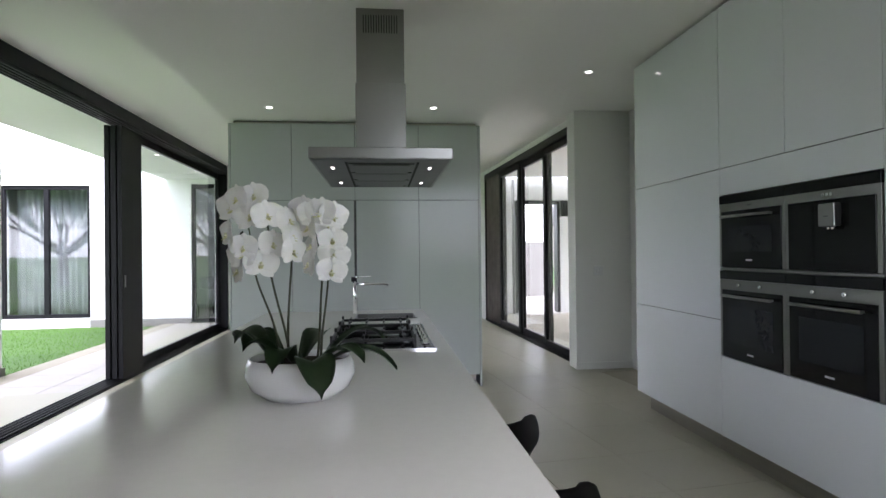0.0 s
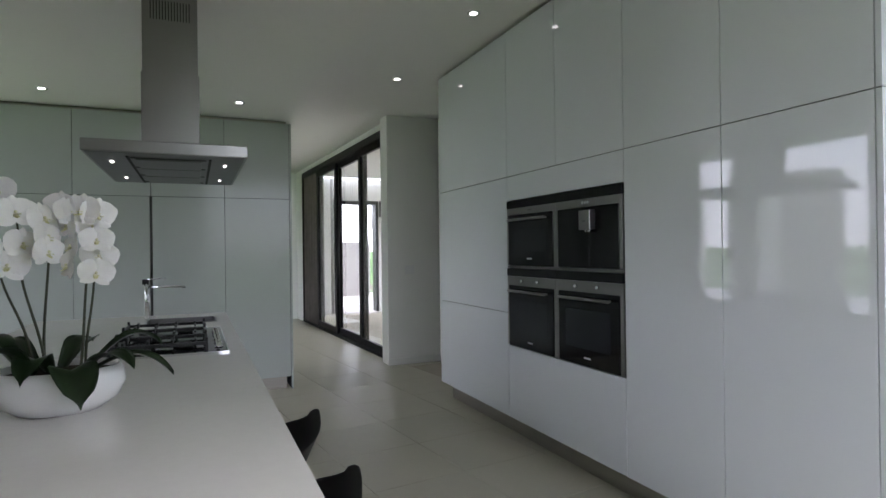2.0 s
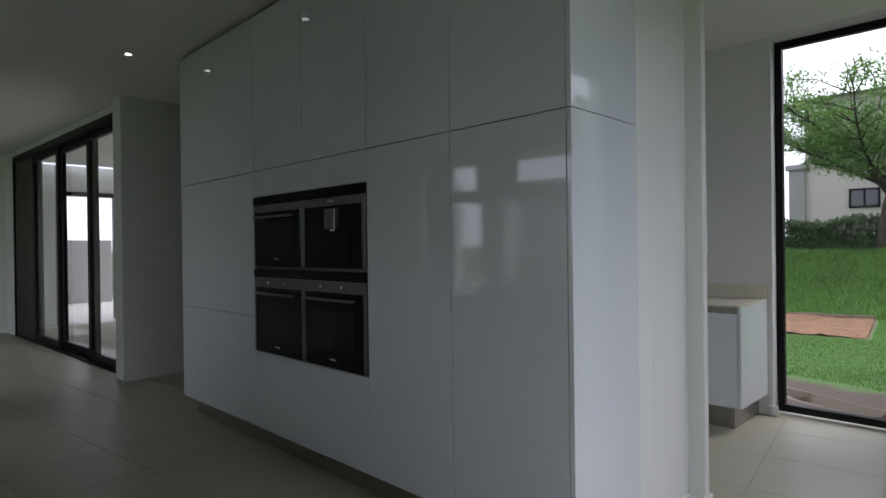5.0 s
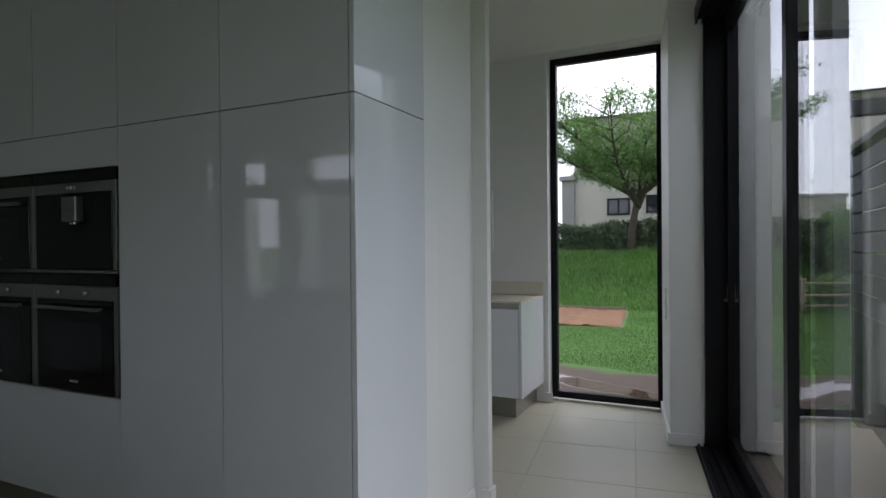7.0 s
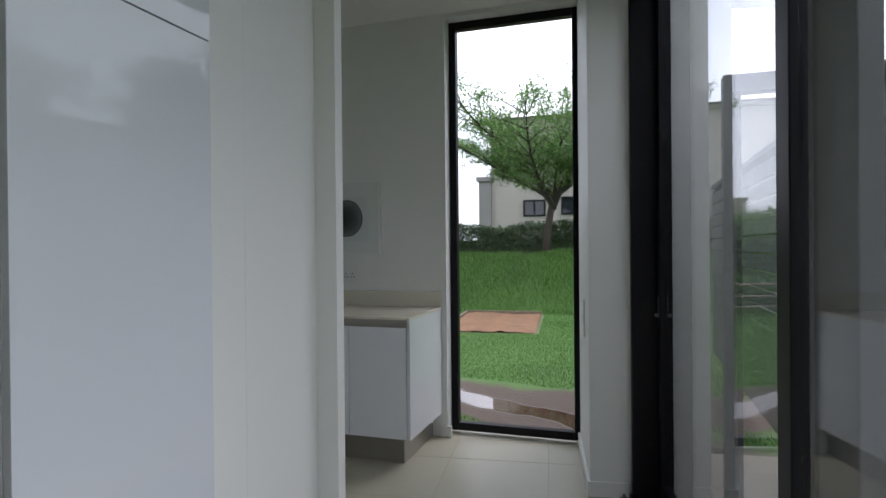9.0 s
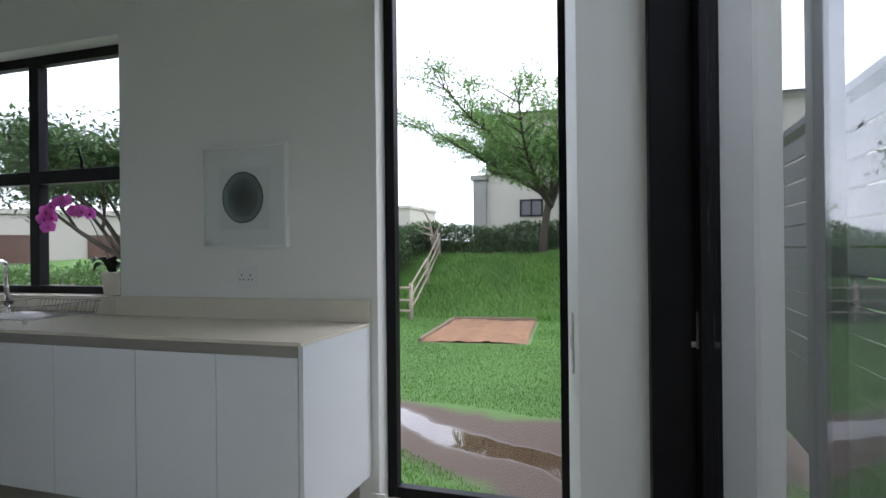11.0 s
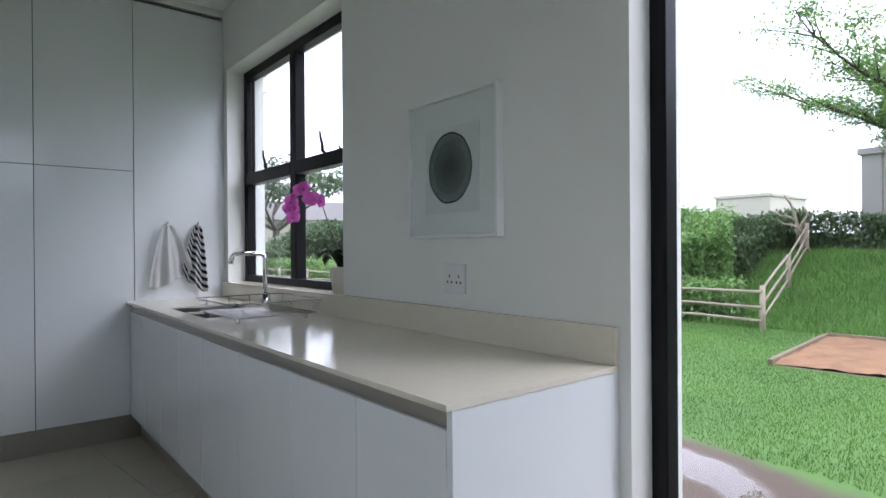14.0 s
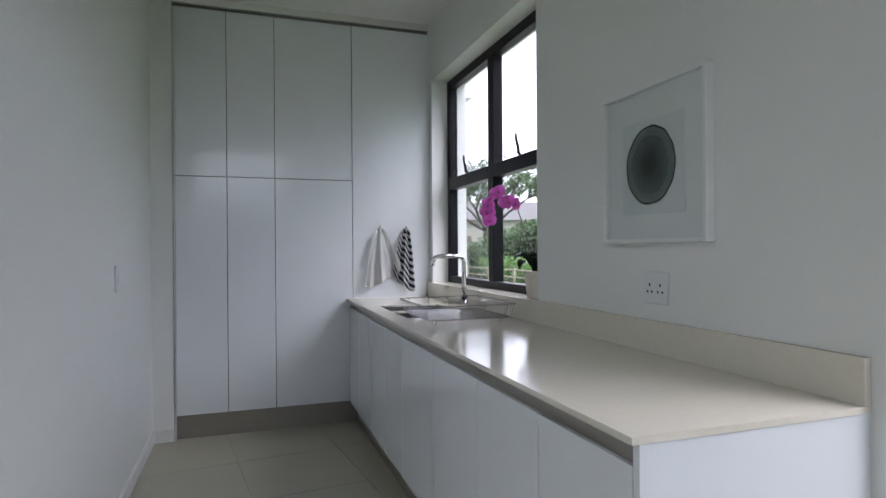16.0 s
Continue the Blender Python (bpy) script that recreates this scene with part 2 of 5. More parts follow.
def ground_material():
    m = material("garden_ground", (0.050, 0.122, 0.020), 0.9, color2=(0.088, 0.185, 0.034), scale=0.7, fine=14, bump=0.4)
    n, l = m.node_tree.nodes, m.node_tree.links
    b = n["Principled BSDF"]
    geo = n.new("ShaderNodeNewGeometry")
    xyz = n.new("ShaderNodeSeparateXYZ")
    l.new(geo.outputs["Position"], xyz.inputs[0])
    nz = n.new("ShaderNodeTexNoise")
    nz.inputs["Scale"].default_value, nz.inputs["Detail"].default_value = 0.9, 6
    l.new(geo.outputs["Position"], nz.inputs["Vector"])

    def band(centre, half, wob, soft, skew=0.0):
        a = n.new("ShaderNodeMath"); a.operation = "MULTIPLY_ADD"
        a.inputs[1].default_value = wob
        l.new(nz.outputs["Fac"], a.inputs[0])
        k = n.new("ShaderNodeMath"); k.operation = "MULTIPLY_ADD"
        k.inputs[1].default_value = -skew
        l.new(xyz.outputs["Y"], k.inputs[0])
        l.new(xyz.outputs["X"], k.inputs[2])
        l.new(k.outputs[0], a.inputs[2])
        s = n.new("ShaderNodeMath"); s.operation = "SUBTRACT"
        l.new(a.outputs[0], s.inputs[0])
        s.inputs[1].default_value = centre + wob * 0.5
        d = n.new("ShaderNodeMath"); d.operation = "ABSOLUTE"
        l.new(s.outputs[0], d.inputs[0])
        r = n.new("ShaderNodeMapRange")
        r.inputs["From Min"].default_value, r.inputs["From Max"].default_value = half, half + soft
        r.inputs["To Min"].default_value, r.inputs["To Max"].default_value = 1, 0
        l.new(d.outputs[0], r.inputs["Value"])
        return r.outputs["Result"]

    along, across, pool = band(7.2, 0.40, 1.1, 0.22), band(6.3, 0.43, 1.1, 0.22, 0.5), band(6.42, 0.14, 0.8, 0.10, 0.5)
    both = n.new("ShaderNodeMath"); both.operation = "MAXIMUM"
    l.new(along, both.inputs[0]); l.new(across, both.inputs[1])
    mud = both.outputs[0]
    old = b.inputs["Base Color"].links[0].from_socket
    mx = n.new("ShaderNodeMix"); mx.data_type = "RGBA"
    mx.inputs["B"].default_value = (0.082, 0.057, 0.041, 1)
    l.new(mud, mx.inputs["Factor"]); l.new(old, mx.inputs["A"])
    mx2 = n.new("ShaderNodeMix"); mx2.data_type = "RGBA"
    mx2.inputs["B"].default_value = (0.075, 0.045, 0.03, 1)
    l.new(pool, mx2.inputs["Factor"]); l.new(mx.outputs["Result"], mx2.inputs["A"])
    l.new(mx2.outputs["Result"], b.inputs["Base Color"])
    ro = n.new("ShaderNodeMapRange")
    ro.inputs["To Min"].default_value, ro.inputs["To Max"].default_value = 0.85, 0.02
    l.new(pool, ro.inputs["Value"])
    l.new(ro.outputs["Result"], b.inputs["Roughness"])
    bp = b.inputs["Normal"].links[0].from_node
    st = n.new("ShaderNodeMapRange")
    st.inputs["To Min"].default_value, st.inputs["To Max"].default_value = 0.4, 0.0
    l.new(pool, st.inputs["Value"])
    l.new(st.outputs["Result"], bp.inputs["Strength"])
    return m


def striped_material(name, c1, c2, scale):
    m = material(name, c1, 0.95, scale=20, fine=400, bump=0.5)
    n, l = m.node_tree.nodes, m.node_tree.links
    b = n["Principled BSDF"]
    uv = n.new("ShaderNodeTexCoord")
    w = n.new("ShaderNodeTexWave")
    w.bands_direction = "Y"
    w.inputs["Scale"].default_value = scale
    turn = n.new("ShaderNodeMapping")
    turn.inputs["Rotation"].default_value = (0, 0, 0.2)
    l.new(uv.outputs["UV"], turn.inputs["Vector"])
    l.new(turn.outputs["Vector"], w.inputs["Vector"])
    s = n.new("ShaderNodeMapRange")
    s.inputs["From Min"].default_value, s.inputs["From Max"].default_value = 0.45, 0.55
    l.new(w.outputs["Fac"], s.inputs["Value"])
    mx = n.new("ShaderNodeMix"); mx.data_type = "RGBA"
    mx.inputs["A"].default_value, mx.inputs["B"].default_value = (*c1, 1), (*c2, 1)
    l.new(s.outputs["Result"], mx.inputs["Factor"])
    l.new(mx.outputs["Result"], b.inputs["Base Color"])
    return m


GROUND = ground_material()
STRIPES = striped_material("striped_towel", (0.72, 0.72, 0.71), (0.02, 0.025, 0.045), 3.0)


# ---- mesh helpers ----
def box(bm, x0, x1, y0, y1, z0, z1, bevel=0.0, m=None):
    mat4 = Matrix.Translation(((x0 + x1) / 2, (y0 + y1) / 2, (z0 + z1) / 2)) @ Matrix.Diagonal((abs(x1 - x0), abs(y1 - y0), abs(z1 - z0), 1))
    vs = bmesh.ops.create_cube(bm, size=1, matrix=(m @ mat4 if m else mat4))["verts"]
    if bevel:
        es = {e for v in vs for e in v.link_edges}
        bmesh.ops.bevel(bm, geom=list(es), offset=bevel, segments=2, affect="EDGES", profile=0.5)
    return bm


def boxes(*rows, bevel=0.0, m=None):
    bm = bmesh.new()
    for r in rows:
        box(bm, *r, bevel=bevel, m=m)
    return bm


def tube(bm, points, radius, sides=8, caps=True):
    """A round tube along points; radius a number or one for each point."""
    pts = [Vector(p) for p in points]
    rad = radius if isinstance(radius, (list, tuple)) else [radius] * len(pts)
    rings, up = [], Vector((0, 0, 1))
    side = None
    for i, p in enumerate(pts):
        d = (pts[min(i + 1, len(pts) - 1)] - pts[max(i - 1, 0)]).normalized()
        if side is None:
            side = d.cross(up if abs(d.z) < 0.9 else Vector((1, 0, 0))).normalized()
        side = (side - d * side.dot(d)).normalized()
        other = d.cross(side)
        rings.append([bm.verts.new(p + rad[i] * (math.cos(a) * side + math.sin(a) * other)) for a in (2 * math.pi * k / sides for k in range(sides))])
    for a, b in zip(rings, rings[1:]):
        for k in range(sides):
            f = bm.faces.new((a[k], a[(k + 1) % sides], b[(k + 1) % sides], b[k]))
            f.smooth = True
    if caps:
        bm.faces.new(rings[0][::-1])
        bm.faces.new(rings[-1])
    return bm


def lathe(bm, profile, centre=(0, 0, 0), sides=32, sx=1.0, sy=1.0):
    rings = []
    for r, z in profile:
        rings.append([bm.verts.new((centre[0] + sx * r * math.cos(2 * math.pi * k / sides), centre[1] + sy * r * math.sin(2 * math.pi * k / sides), centre[2] + z)) for k in range(sides)])
    for a, b in zip(rings, rings[1:]):
        for k in range(sides):
            bm.faces.new((a[k], a[(k + 1) % sides], b[(k + 1) % sides], b[k])).smooth = True
    bm.faces.new(rings[0][::-1])
    bm.faces.new(rings[-1])
    return bm


def slab(xs, ys, holes, z0, z1):
    """One slab over the grid xs, ys, left open at the cells named in holes."""
    bm, at = bmesh.new(), {}
    cells = {(i, j) for i in range(len(xs) - 1) for j in range(len(ys) - 1)} - set(holes)

    def v(i, j, z):
        if (i, j, z) not in at:
            at[i, j, z] = bm.verts.new((xs[i], ys[j], z))
        return at[i, j, z]
    for i, j in cells:
        for z in (z0, z1):
            bm.faces.new((v(i, j, z), v(i + 1, j, z), v(i + 1, j + 1, z), v(i, j + 1, z)))
        for (di, dj), a, b in (((-1, 0), (i, j), (i, j + 1)), ((1, 0), (i + 1, j), (i + 1, j + 1)), ((0, -1), (i, j), (i + 1, j)), ((0, 1), (i, j + 1), (i + 1, j + 1))):
            if (i + di, j + dj) not in cells:
                bm.faces.new((v(*a, z0), v(*b, z0), v(*b, z1), v(*a, z1)))
    return bm


def sheet(bm, fn, nu, nv, thick=0.0):
    """A surface fn(u, v) with u, v in 0..1, as a grid with UVs."""
    uvl = bm.loops.layers.uv.verify()
    vs = [[bm.verts.new(fn(i / nu, j / nv)) for j in range(nv + 1)] for i in range(nu + 1)]
    for i in range(nu):
        for j in range(nv):
            f = bm.faces.new((vs[i][j], vs[i + 1][j], vs[i + 1][j + 1], vs[i][j + 1]))
            f.smooth = True
            for lp, (a, b) in zip(f.loops, ((i, j), (i + 1, j), (i + 1, j + 1), (i, j + 1))):
                lp[uvl].uv = (a / nu, b / nv)
    if thick:
        bmesh.ops.solidify(bm, geom=bm.faces[:], thickness=thick)
    return bm


def mesh_of(name, bm, mat):
    me = bpy.data.meshes.new(name)
    bmesh.ops.recalc_face_normals(bm, faces=bm.faces[:])
    bm.to_mesh(me)
    bm.free()
    me.materials.append(mat)
    return me


def thing(name, bm=None, mat=None, label="", category="", group="", kind="", at=None):
    ob = new(name, mesh_of(name, bm, mat) if bm else None)
    if at is not None:
        ob.matrix_world = at
    return tagged(ob, label, category, group, kind)


def part(name, bm, mat, parent, label="", at=None):
    ob = new(name, bm if isinstance(bm, bpy.types.Mesh) else mesh_of(name, bm, mat))
    ob.parent = parent
    if at is not None:
        ob.matrix_basis = at
    return tagged(ob, label)


def pane(name, bm, parent, label="clear window glass", mat=None):
    ob = part(name, bm, mat or GLASS, parent, label)
    ob.visible_shadow = False
    return ob


def struct(name, bm, mat, label="", category=""):
    return thing(name, bm, mat, label, category, kind="structure")


CEIL_Z, LOW_Z = 2.93, 2.63
SLANT = 8.2
WEST_OPEN = 3.75                              # the veranda doors begin here
SOUTH = pose(4.40, 0.03, 0, 0, 0, SLANT)      # local x along the south wall, y to the inside

# ---- structure ----
def plate_over(z0, z1, reach):
    """A slab over the house whose south edge follows the slanted wall."""
    a, b = SOUTH @ Vector((-7.75, reach, 0)), SOUTH @ Vector((0.97, reach, 0))
    bm = bmesh.new()
    out = ((-3.15, a.y + (-3.15 - a.x) * math.tan(radians(SLANT))), (b.x, b.y), (5.36, 6.43), (-3.15, 6.43))
    lo, hi = [bm.verts.new((x, y, z0)) for x, y in out], [bm.verts.new((x, y, z1)) for x, y in out]
    bm.faces.new(lo), bm.faces.new(hi)
    for k in range(len(out)):
        n = (k + 1) % len(out)
        bm.faces.new((lo[k], lo[n], hi[n], hi[k]))
    box(bm, -3.15, 5.36, 6.43, 12.0, z0, z1)
    return bm


struct("ceiling", plate_over(CEIL_Z, 3.2, -0.40), CEIL, "smooth white painted ceiling", "ceiling")
bulk = boxes((-1.62, 0.81, -0.9, 6.25, LOW_Z, CEIL_Z - 0.002))
struct("ceiling_bulkhead", bulk, CEIL, "lowered white ceiling panel over the island", "ceiling")

# east wall of the scullery with a tall window and a four-pane window
WX0, WX1 = 5.09, 5.36
east = boxes((WX0, WX1, -0.25, 0.125, 0, CEIL_Z), (WX0, WX1, 0.125, 1.035, 2.90, CEIL_Z), (WX0, WX1, 1.035, 2.62, 0, CEIL_Z),
             (WX0, WX1, 2.62, 4.25, 0, 0.985), (WX0, WX1, 2.62, 4.25, 2.49, CEIL_Z), (WX0, WX1, 4.25, 6.43, 0, CEIL_Z))
struct("wall_east", east, WALL, "smooth white plastered wall", "wall")
# scullery west wall, its nib and the wall beside the tall units
struct("wall_scullery", boxes((3.05, 3.20, 0.90, 5.2, 0, CEIL_Z), (3.20, 3.33, 4.335, 5.2, 0, CEIL_Z), (3.33, 5.09, 4.95, 5.2, 0, CEIL_Z)), WALL,
       "smooth white plastered wall", "wall")
struct("wall_nib", boxes((2.66, 3.05, 0.866, 1.2, 0, CEIL_Z)), WALL, "white plastered wall end", "wall")
struct("wall_nib_face", boxes((2.517, 2.6595, 0.866, 0.8795, 0, CEIL_Z)), WALL, "white plastered facing beside the cabinets", "wall")
struct("wall_nib_return", boxes((3.0505, 3.10, 0.785, 0.898, 0, CEIL_Z)), WALL, "narrow white plastered wall return", "wall")
# wall behind the ovens, end wall by the hall
struct("wall_hall", boxes((2.01, 5.09, 6.178, 6.43, 0, CEIL_Z)), WALL, "smooth white plastered wall", "wall")
struct("wall_behind_units", boxes((2.66, 3.05, 1.2, 6.178, 0, CEIL_Z)), WALL, "white plastered wall", "wall")
struct("wall_north", boxes((-3.1, 2.0, 11.6, 11.8, 0, CEIL_Z)), WALL, "white wall closing the passage", "wall")
# south wall on its slanted line
struct("wall_south", boxes((0, 0.95, -0.60, 0.0, 0, CEIL_Z), (-4.4, 0, -0.36, -0.16, 2.84, CEIL_Z), (-7.9, -4.4, -0.36, -0.16, 0, CEIL_Z), m=SOUTH), WALL,
       "white plastered pier beside the sliding door", "wall")
# The stretch south of WEST_OPEN is unseen, added to block west light.
struct("wall_west", boxes((-3.15, -2.9, -2.4, WEST_OPEN, 0, CEIL_Z), (-3.15, -2.9, 10.6, 11.8, 0, CEIL_Z)), WALL, "white walls beside the sliding doors, the south one unseen and added to dim the kitchen", "wall")


def skirting(name, rows, m=None):
    struct(name, boxes(*rows, bevel=0.004, m=m), WALL, "white skirting board", "skirting")


skirting("baseboard_hall", ((2.0, 2.9, 6.163, 6.178, 0, 0.08),))
skirting("baseboard_scullery", ((3.20, 3.215, 0.90, 4.335, 0, 0.08), (3.215, 3.33, 4.32, 4.335, 0, 0.08), (5.075, 5.09, 1.0, 1.075, 0, 0.08)))
skirting("baseboard_nib", ((2.517, 3.035, 0.851, 0.866, 0, 0.09), (3.035, 3.05, 0.770, 0.866, 0, 0.09), (3.05, 3.115, 0.770, 0.785, 0, 0.09)))
skirting("baseboard_south", ((-0.015, 0.83, 0.0, 0.015, 0, 0.08), (-0.015, 0.0, -0.20, 0.0, 0, 0.08)), SOUTH)

# floor slab under the tiles
struct("floor", plate_over(-0.25, -0.004, -0.40), GROUT, "warm grey matt floor tiles with thin joints", "floor")

# ---- windows and sliding doors ----
tall = struct("window_tall", boxes((5.19, 5.25, 0.125, 0.18, 0.02, 2.90), (5.19, 5.25, 0.985, 1.035, 0.02, 2.90), (5.19, 5.25, 0.18, 0.985, 2.845, 2.90),
                                   (5.19, 5.25, 0.18, 0.985, 0.02, 0.075), bevel=0.004), BLACK, "tall black aluminium framed fixed window", "window")
pane("pane", boxes((5.217, 5.223, 0.18, 0.985, 0.075, 2.845)), tall)
win = struct("window_kitchen", boxes((5.21, 5.27, 2.60, 2.66, 0.99, 2.49), (5.21, 5.27, 4.19, 4.25, 0.99, 2.49), (5.21, 5.27, 2.66, 4.19, 2.43, 2.49), (5.21, 5.27, 2.66, 4.19, 0.99, 1.05), bevel=0.004),
             BLACK, "black aluminium window of four panes over the sink", "window")
part("mullion", boxes((5.205, 5.272, 3.395, 3.475, 1.05, 2.43), bevel=0.004), BLACK, win)
part("transom", boxes((5.203, 5.275, 2.66, 3.395, 1.685, 1.765), (5.203, 5.275, 3.475, 4.19, 1.685, 1.765), bevel=0.004), BLACK, win)
for ya, yb in ((2.66, 3.395), (3.475, 4.19)):
    for za, zb in ((1.05, 1.685), (1.765, 2.43)):
        pane("pane", boxes((5.238, 5.244, ya, yb, za, zb)), win)
for yh in (3.03, 3.83):
    bm = tube(bmesh.new(), [(5.21, yh, 1.765), (5.195, yh, 1.775), (5.185, yh - 0.02, 1.80), (5.178, yh - 0.012, 1.84), (5.18, yh, 1.88)], [0.010, 0.010, 0.009, 0.008, 0.006])
    part("window_handle", bm, BLACK, win, "curved black stay handle")
struct("window_sill", boxes((5.085, 5.21, 2.62, 4.25, 0.985, 1.005), bevel=0.003), QUARTZ2, "cream stone window sill", "sill")


def sliding_door(name, m, start, end, leaves, height, label, head=0.07, glass=None, w=0.055, jamb=(-0.10, 0.10)):
    """A run of glazed leaves along local x, in two planes, with head and floor track."""
    d = struct(name, boxes((start, end, -0.10, 0.10, height, height + head), (start, start + 0.05, -0.10, 0.10, 0.02, height), (end - 0.05, end, *jamb, 0.02, height), bevel=0.004, m=m), BLACK, label, "sliding door")
    bm = bmesh.new()
    for yy in (-0.09, -0.045, 0.0, 0.045, 0.085):
        box(bm, start, end, yy, yy + 0.012, 0.0, 0.025, m=m)
        box(bm, start, end, yy, yy + 0.012, height - 0.03, height, m=m)
    part("track", bm, BLACK, d)
    part("sill", boxes((start, end, -0.11, 0.11, -0.003, 0.008), m=m), BLACK, d)
    for a, b, yy in leaves:
        leaf = part("door_leaf", boxes((a, a + w, yy - 0.022, yy + 0.022, 0.026, height - 0.031), (b - w, b, yy - 0.022, yy + 0.022, 0.026, height - 0.031),
                                       (a + w, b - w, yy - 0.022, yy + 0.022, height - 0.11, height - 0.031), (a + w, b - w, yy - 0.022, yy + 0.022, 0.026, 0.115), bevel=0.003, m=m), BLACK, d)
        pane("pane", boxes((a + w, b - w, yy - 0.004, yy + 0.004, 0.115, height - 0.11), m=m), leaf, "clear door glass", glass)
    return d


south_door = sliding_door("door_south", SOUTH @ pose(0, -0.26, 0), -4.4, 0.0, ((-1.62, -0.05, -0.100), (-3.75, -1.85, 0.0), (-4.38, -3.70, -0.070)), 2.77,
                          "black aluminium sliding glass door with narrow frames", glass=SOLAR, jamb=(-0.15, 0.05))
lock = bmesh.new()
box(lock, -0.082, -0.074, -0.078, -0.071, 0.950, 1.06, bevel=0.002, m=SOUTH @ pose(0, -0.26, 0))
box(lock, -0.083, -0.073, -0.071, -0.056, 0.955, 0.972, bevel=0.003, m=SOUTH @ pose(0, -0.26, 0))
part("lock", lock, STEEL, south_door, "small steel lock lever")
struct("pillar_terrace", boxes((-1.85, -1.65, -0.437, -0.386, -0.02, 3.2), bevel=0.004, m=SOUTH), SLAT2, "slim grey post just outside the sliding door", "post")
WEST = pose(-3.02, 0, 0, 0, 0, 90)
west_door = sliding_door("door_west", WEST, WEST_OPEN, 10.6, ((6.88, 10.54, 0.065),), 2.80, "wide black sliding glass doors to the veranda, stacked open", 0.13)
part("stacked_stiles", boxes((6.34, 6.86, -0.09, -0.05, 0.026, 2.74), (6.34, 6.86, -0.03, 0.02, 0.026, 2.74), (6.34, 6.86, 0.04, 0.09, 0.026, 2.74), (6.36, 6.84, -0.085, 0.085, 0.03, 2.73), bevel=0.003, m=WEST), BLACK, west_door, "stacked black door stiles")
part("handle", boxes((6.38, 6.40, -0.105, -0.091, 1.0, 1.13), bevel=0.003, m=WEST), STEEL, west_door, "recessed steel pull")
HALL = pose(2.20, 6.43, 0, 0, 0, 92.9)
sliding_door("door_hall", HALL, 0.0, 4.7, ((0.03, 1.32, 0.03), (1.22, 2.58, -0.03), (2.48, 3.74, 0.03), (3.64, 4.65, -0.03)), 2.785, "black aluminium sliding glass doors along the passage", w=0.095)
struct("wall_over_hall_door", boxes((0.0, 5.3, -0.1, 0.1, 2.858, CEIL_Z), (4.7, 5.3, -0.1, 0.1, 0, 2.858), m=HALL), WALL, "white wall over the passage doors", "wall")


def curtain(name, m, width, depth, z0, z1, folds, mat, label):
    def fn(u, v):
        a = depth * math.sin(u * folds * 2 * math.pi) * (0.75 + 0.25 * math.sin(u * 37)) * (1.0 + 0.25 * (1 - v))
        return m @ Vector((u * width, a, z0 + v * (z1 - z0)))
    ob = thing(name, sheet(bmesh.new(), fn, folds * 12, 6, 0.004), mat, label, "curtain")
    return ob


curtain("curtain", pose(1.98, 10.25, 0, 0, 0, 92.9), 1.1, 0.05, 0.02, 2.84, 11, CURTAIN, "dark taupe floor-length curtain drawn aside by the glass doors")

# ---- tall units with ovens ----
def door_bm(axis, face, a, b, z0, z1, thick=0.02, gap=0.002):
    """A slab door; axis 'x': its face lies at x = face and looks to -x, spanning y a..b; axis 'y': face at y, looking to -y."""
    if axis == "x":
        return boxes((face, face + thick, a + gap, b - gap, z0 + gap, z1 - gap), bevel=0.0012)
    return boxes((a + gap, b - gap, face, face + thick, z0 + gap, z1 - gap), bevel=0.0012)


OX, SEAM, TOP, KICKZ = 1.993, 1.858, 2.895, 0.145


def tall_unit(axis, face, a, b, splits, depth, label, mat=LACQUER, group="", void=None, kick=None, top=TOP):
    kick = KICKZ if kick is None else kick
    lo = face + 0.022
    hi = face + depth
    rows = []
    spans = [(kick, top)] if not void else [(kick, void[0]), (void[1], top)]
    for z0, z1 in spans:
        rows.append((lo, hi, a + 0.001, b - 0.001, z0 + 0.001, z1 - 0.001) if axis == "x" else (a + 0.001, b - 0.001, lo, hi, z0 + 0.001, z1 - 0.001))
    u = thing("tall_cabinet", None, None, label, "cabinet", group)
    for r in rows:
        part("carcass", boxes(r), CARCASS, u)
    for s in splits:
        for d0, d1, z0, z1 in s:
            part("door", door_bm(axis, face, d0, d1, z0, z1), mat, u)
    return u


run = "tall cabinets of the oven wall"
tall_unit("x", OX, 3.33, 4.573, [[(3.33, 4.573, SEAM, TOP)], [(3.33, 4.573, 0.888, SEAM)], [(3.33, 4.573, KICKZ, 0.888)]], 0.62, "white high-gloss handleless tall cabinet", group=run)
OV0, OV1 = 0.66, 1.685
tall_unit("x", OX, 2.10, 3.33, [[(2.10, 2.72, SEAM, TOP), (2.72, 3.33, SEAM, TOP)], [(2.10, 3.33, OV1, SEAM)], [(2.10, 3.33, KICKZ, OV0)]], 0.62,
          "white high-gloss tall cabinet built round four ovens", group=run, void=(OV0, OV1))
tall_unit("x", OX, 1.49, 2.10, [[(1.49, 2.10, SEAM, TOP)], [(1.49, 2.10, KICKZ, SEAM)]], 0.62, "white high-gloss handleless tall cabinet", group=run)
end_unit = tall_unit("x", OX, 0.881, 1.49, [[(0.881, 1.49, SEAM, TOP)], [(0.881, 1.49, KICKZ, SEAM)]], 0.62, "white high-gloss tall cabinet at the end of the run", group=run)
part("side_panel", boxes((OX, 2.513, 0.858, 0.879, KICKZ, SEAM - 0.002), (OX, 2.513, 0.858, 0.879, SEAM + 0.002, TOP), bevel=0.0012), LACQUER, end_unit)
